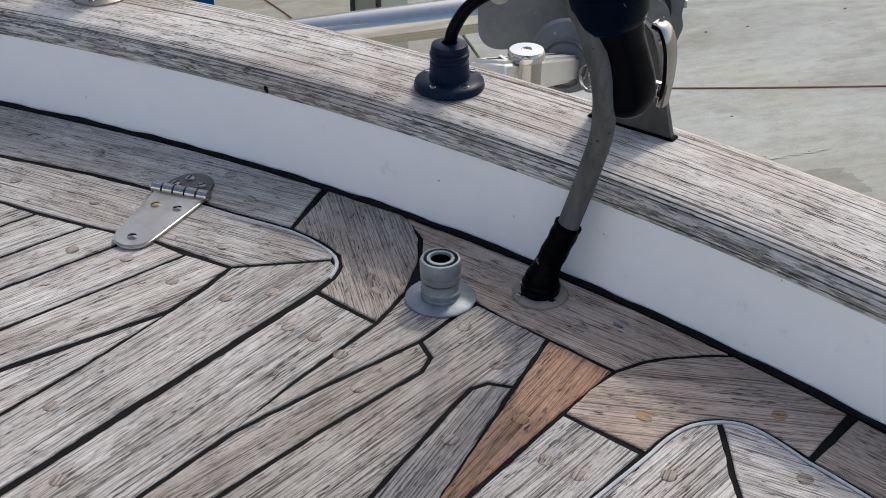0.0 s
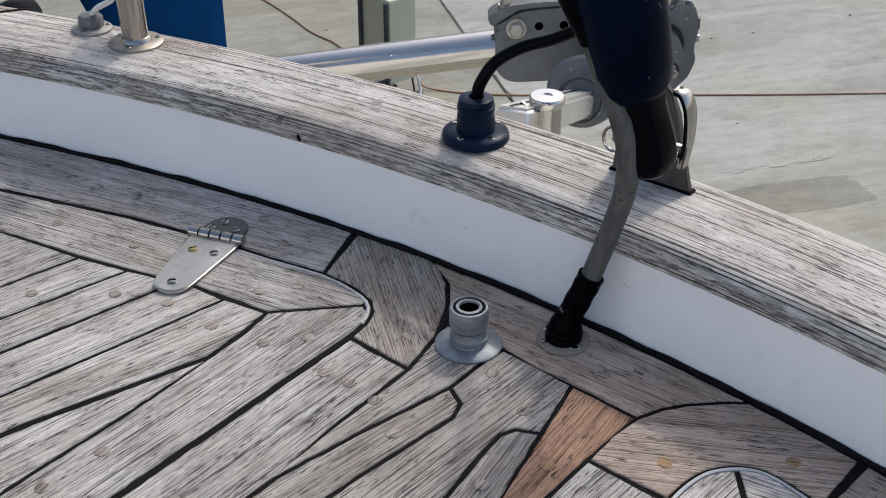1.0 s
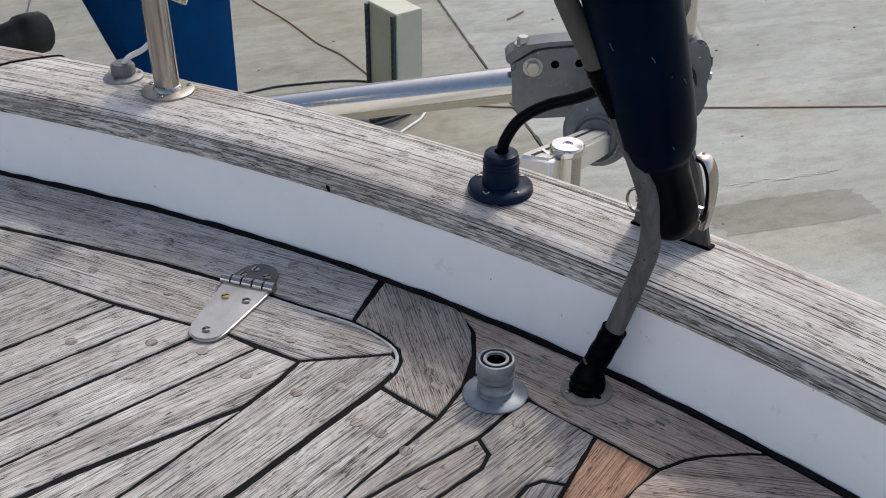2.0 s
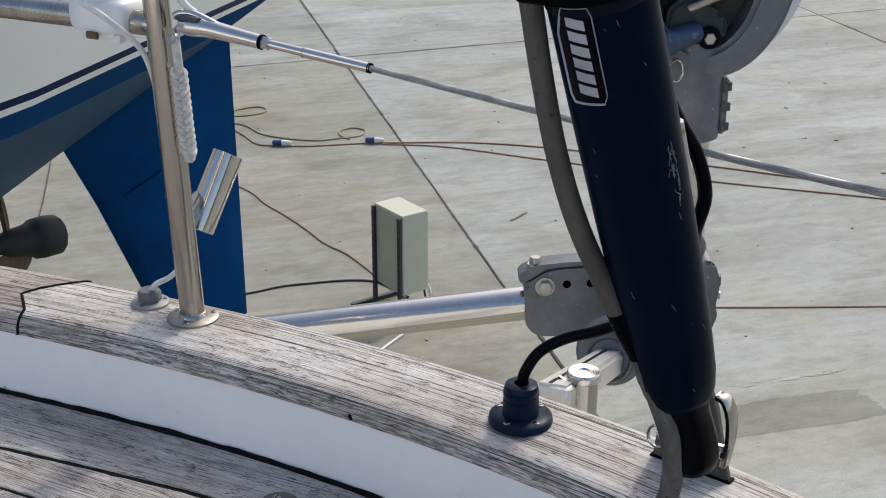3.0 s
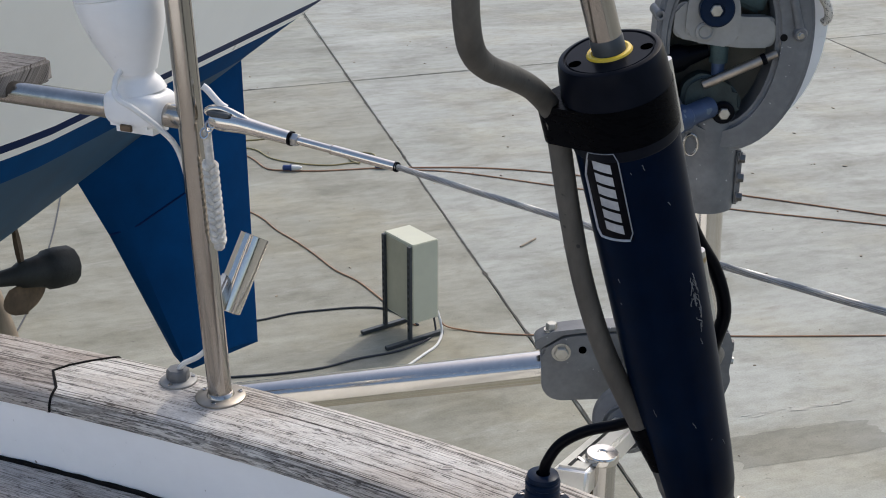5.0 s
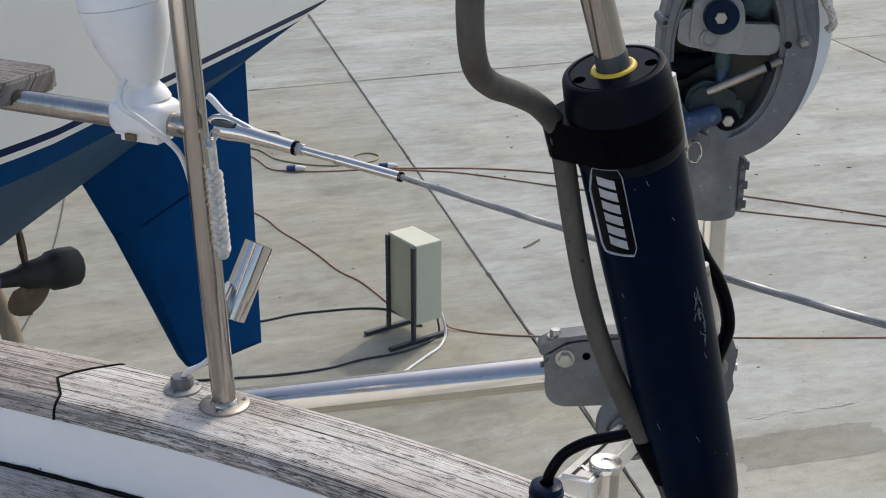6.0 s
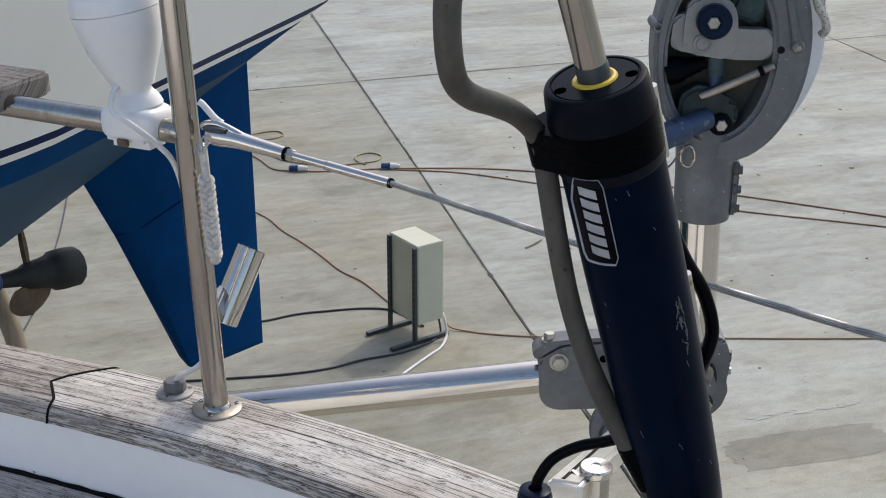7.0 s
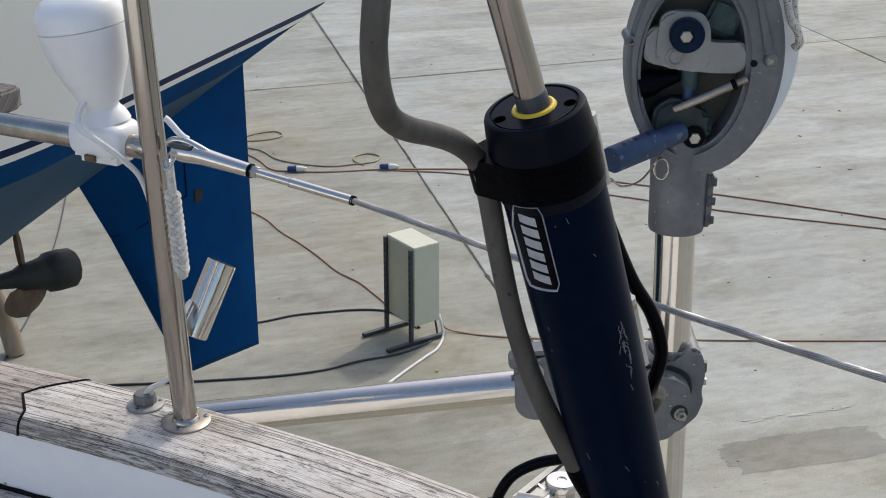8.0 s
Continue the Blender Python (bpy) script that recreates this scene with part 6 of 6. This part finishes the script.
prop = part("propeller", lathe([(0.035, -0.30), (0.050, -0.17), (0.070, -0.13), (0.082, -0.04), (0.092, 0.0), (0.106, 0.02), (0.110, 0.07), (0.106, 0.145), (0.098, 0.160), (0.070, 0.164), (0.0, 0.166)], PH, shaft_dir, 12), HUB_BLACK, yacht, "fouled folding propeller hub")
part("shaft", lathe([(0.03, -1.6), (0.03, -0.25)], PH, shaft_dir, 14), BRONZE, yacht)
part("shaft_anode", lathe([(0.05, -0.46), (0.062, -0.44), (0.062, -0.36), (0.05, -0.34), (0.05, -0.30), (0.038, -0.29)], PH, shaft_dir, 16), PLUG_BLUE, yacht, "blue-painted shaft collar")
for ang, ln, w, mat in ((266, 0.175, 0.19, BRONZE), (97, 0.24, 0.018, BRONZE)):
    a = radians(ang)
    u = (FN * math.cos(a) + Vector((0, 0, 1)) * math.sin(a)).normalized()
    v = shaft_dir.cross(u) * 0.35 + shaft_dir * 0.85
    bm = bmesh.new()
    rows = []
    for k in range(9):
        t = k / 8
        wd = w * math.sin(math.pi * min(1, 0.18 + 0.82 * t)) ** 0.6 + 0.004
        c = PH - shaft_dir * 0.12 + u * (0.05 + ln * t)
        rows.append([bm.verts.new(c + v * wd * e + u.cross(v) * th) for e, th in ((-1, 0), (0, 0.012), (1, 0), (0, -0.012))])
    for p, q in zip(rows, rows[1:]):
        for k in range(4):
            bm.faces.new((p[k], p[(k + 1) % 4], q[(k + 1) % 4], q[k]))
    bm.faces.new(rows[-1])
    part("blade", bm, mat, prop, "encrusted bronze blade")
part("keel", block((2.6, 0.16, 1.25), Matrix.Translation(hull_pt(-3.6, 0, -2.20)) @ Matrix.Rotation(math.atan2(FA.y, FA.x), 4, "Z"), 0.05), ANTIFOUL, yacht, "fin keel")

shore = thing("timber_shore", (-3.02, 7.45, G), "rough timber prop standing under the neighbouring yacht", "timber prop")
part("post", tube([(-3.00, 7.45, G), (-3.05, 7.46, G + 0.25), (-3.35, 7.5, G + 1.3)], 0.065, 12, 4), TIMBER, shore)
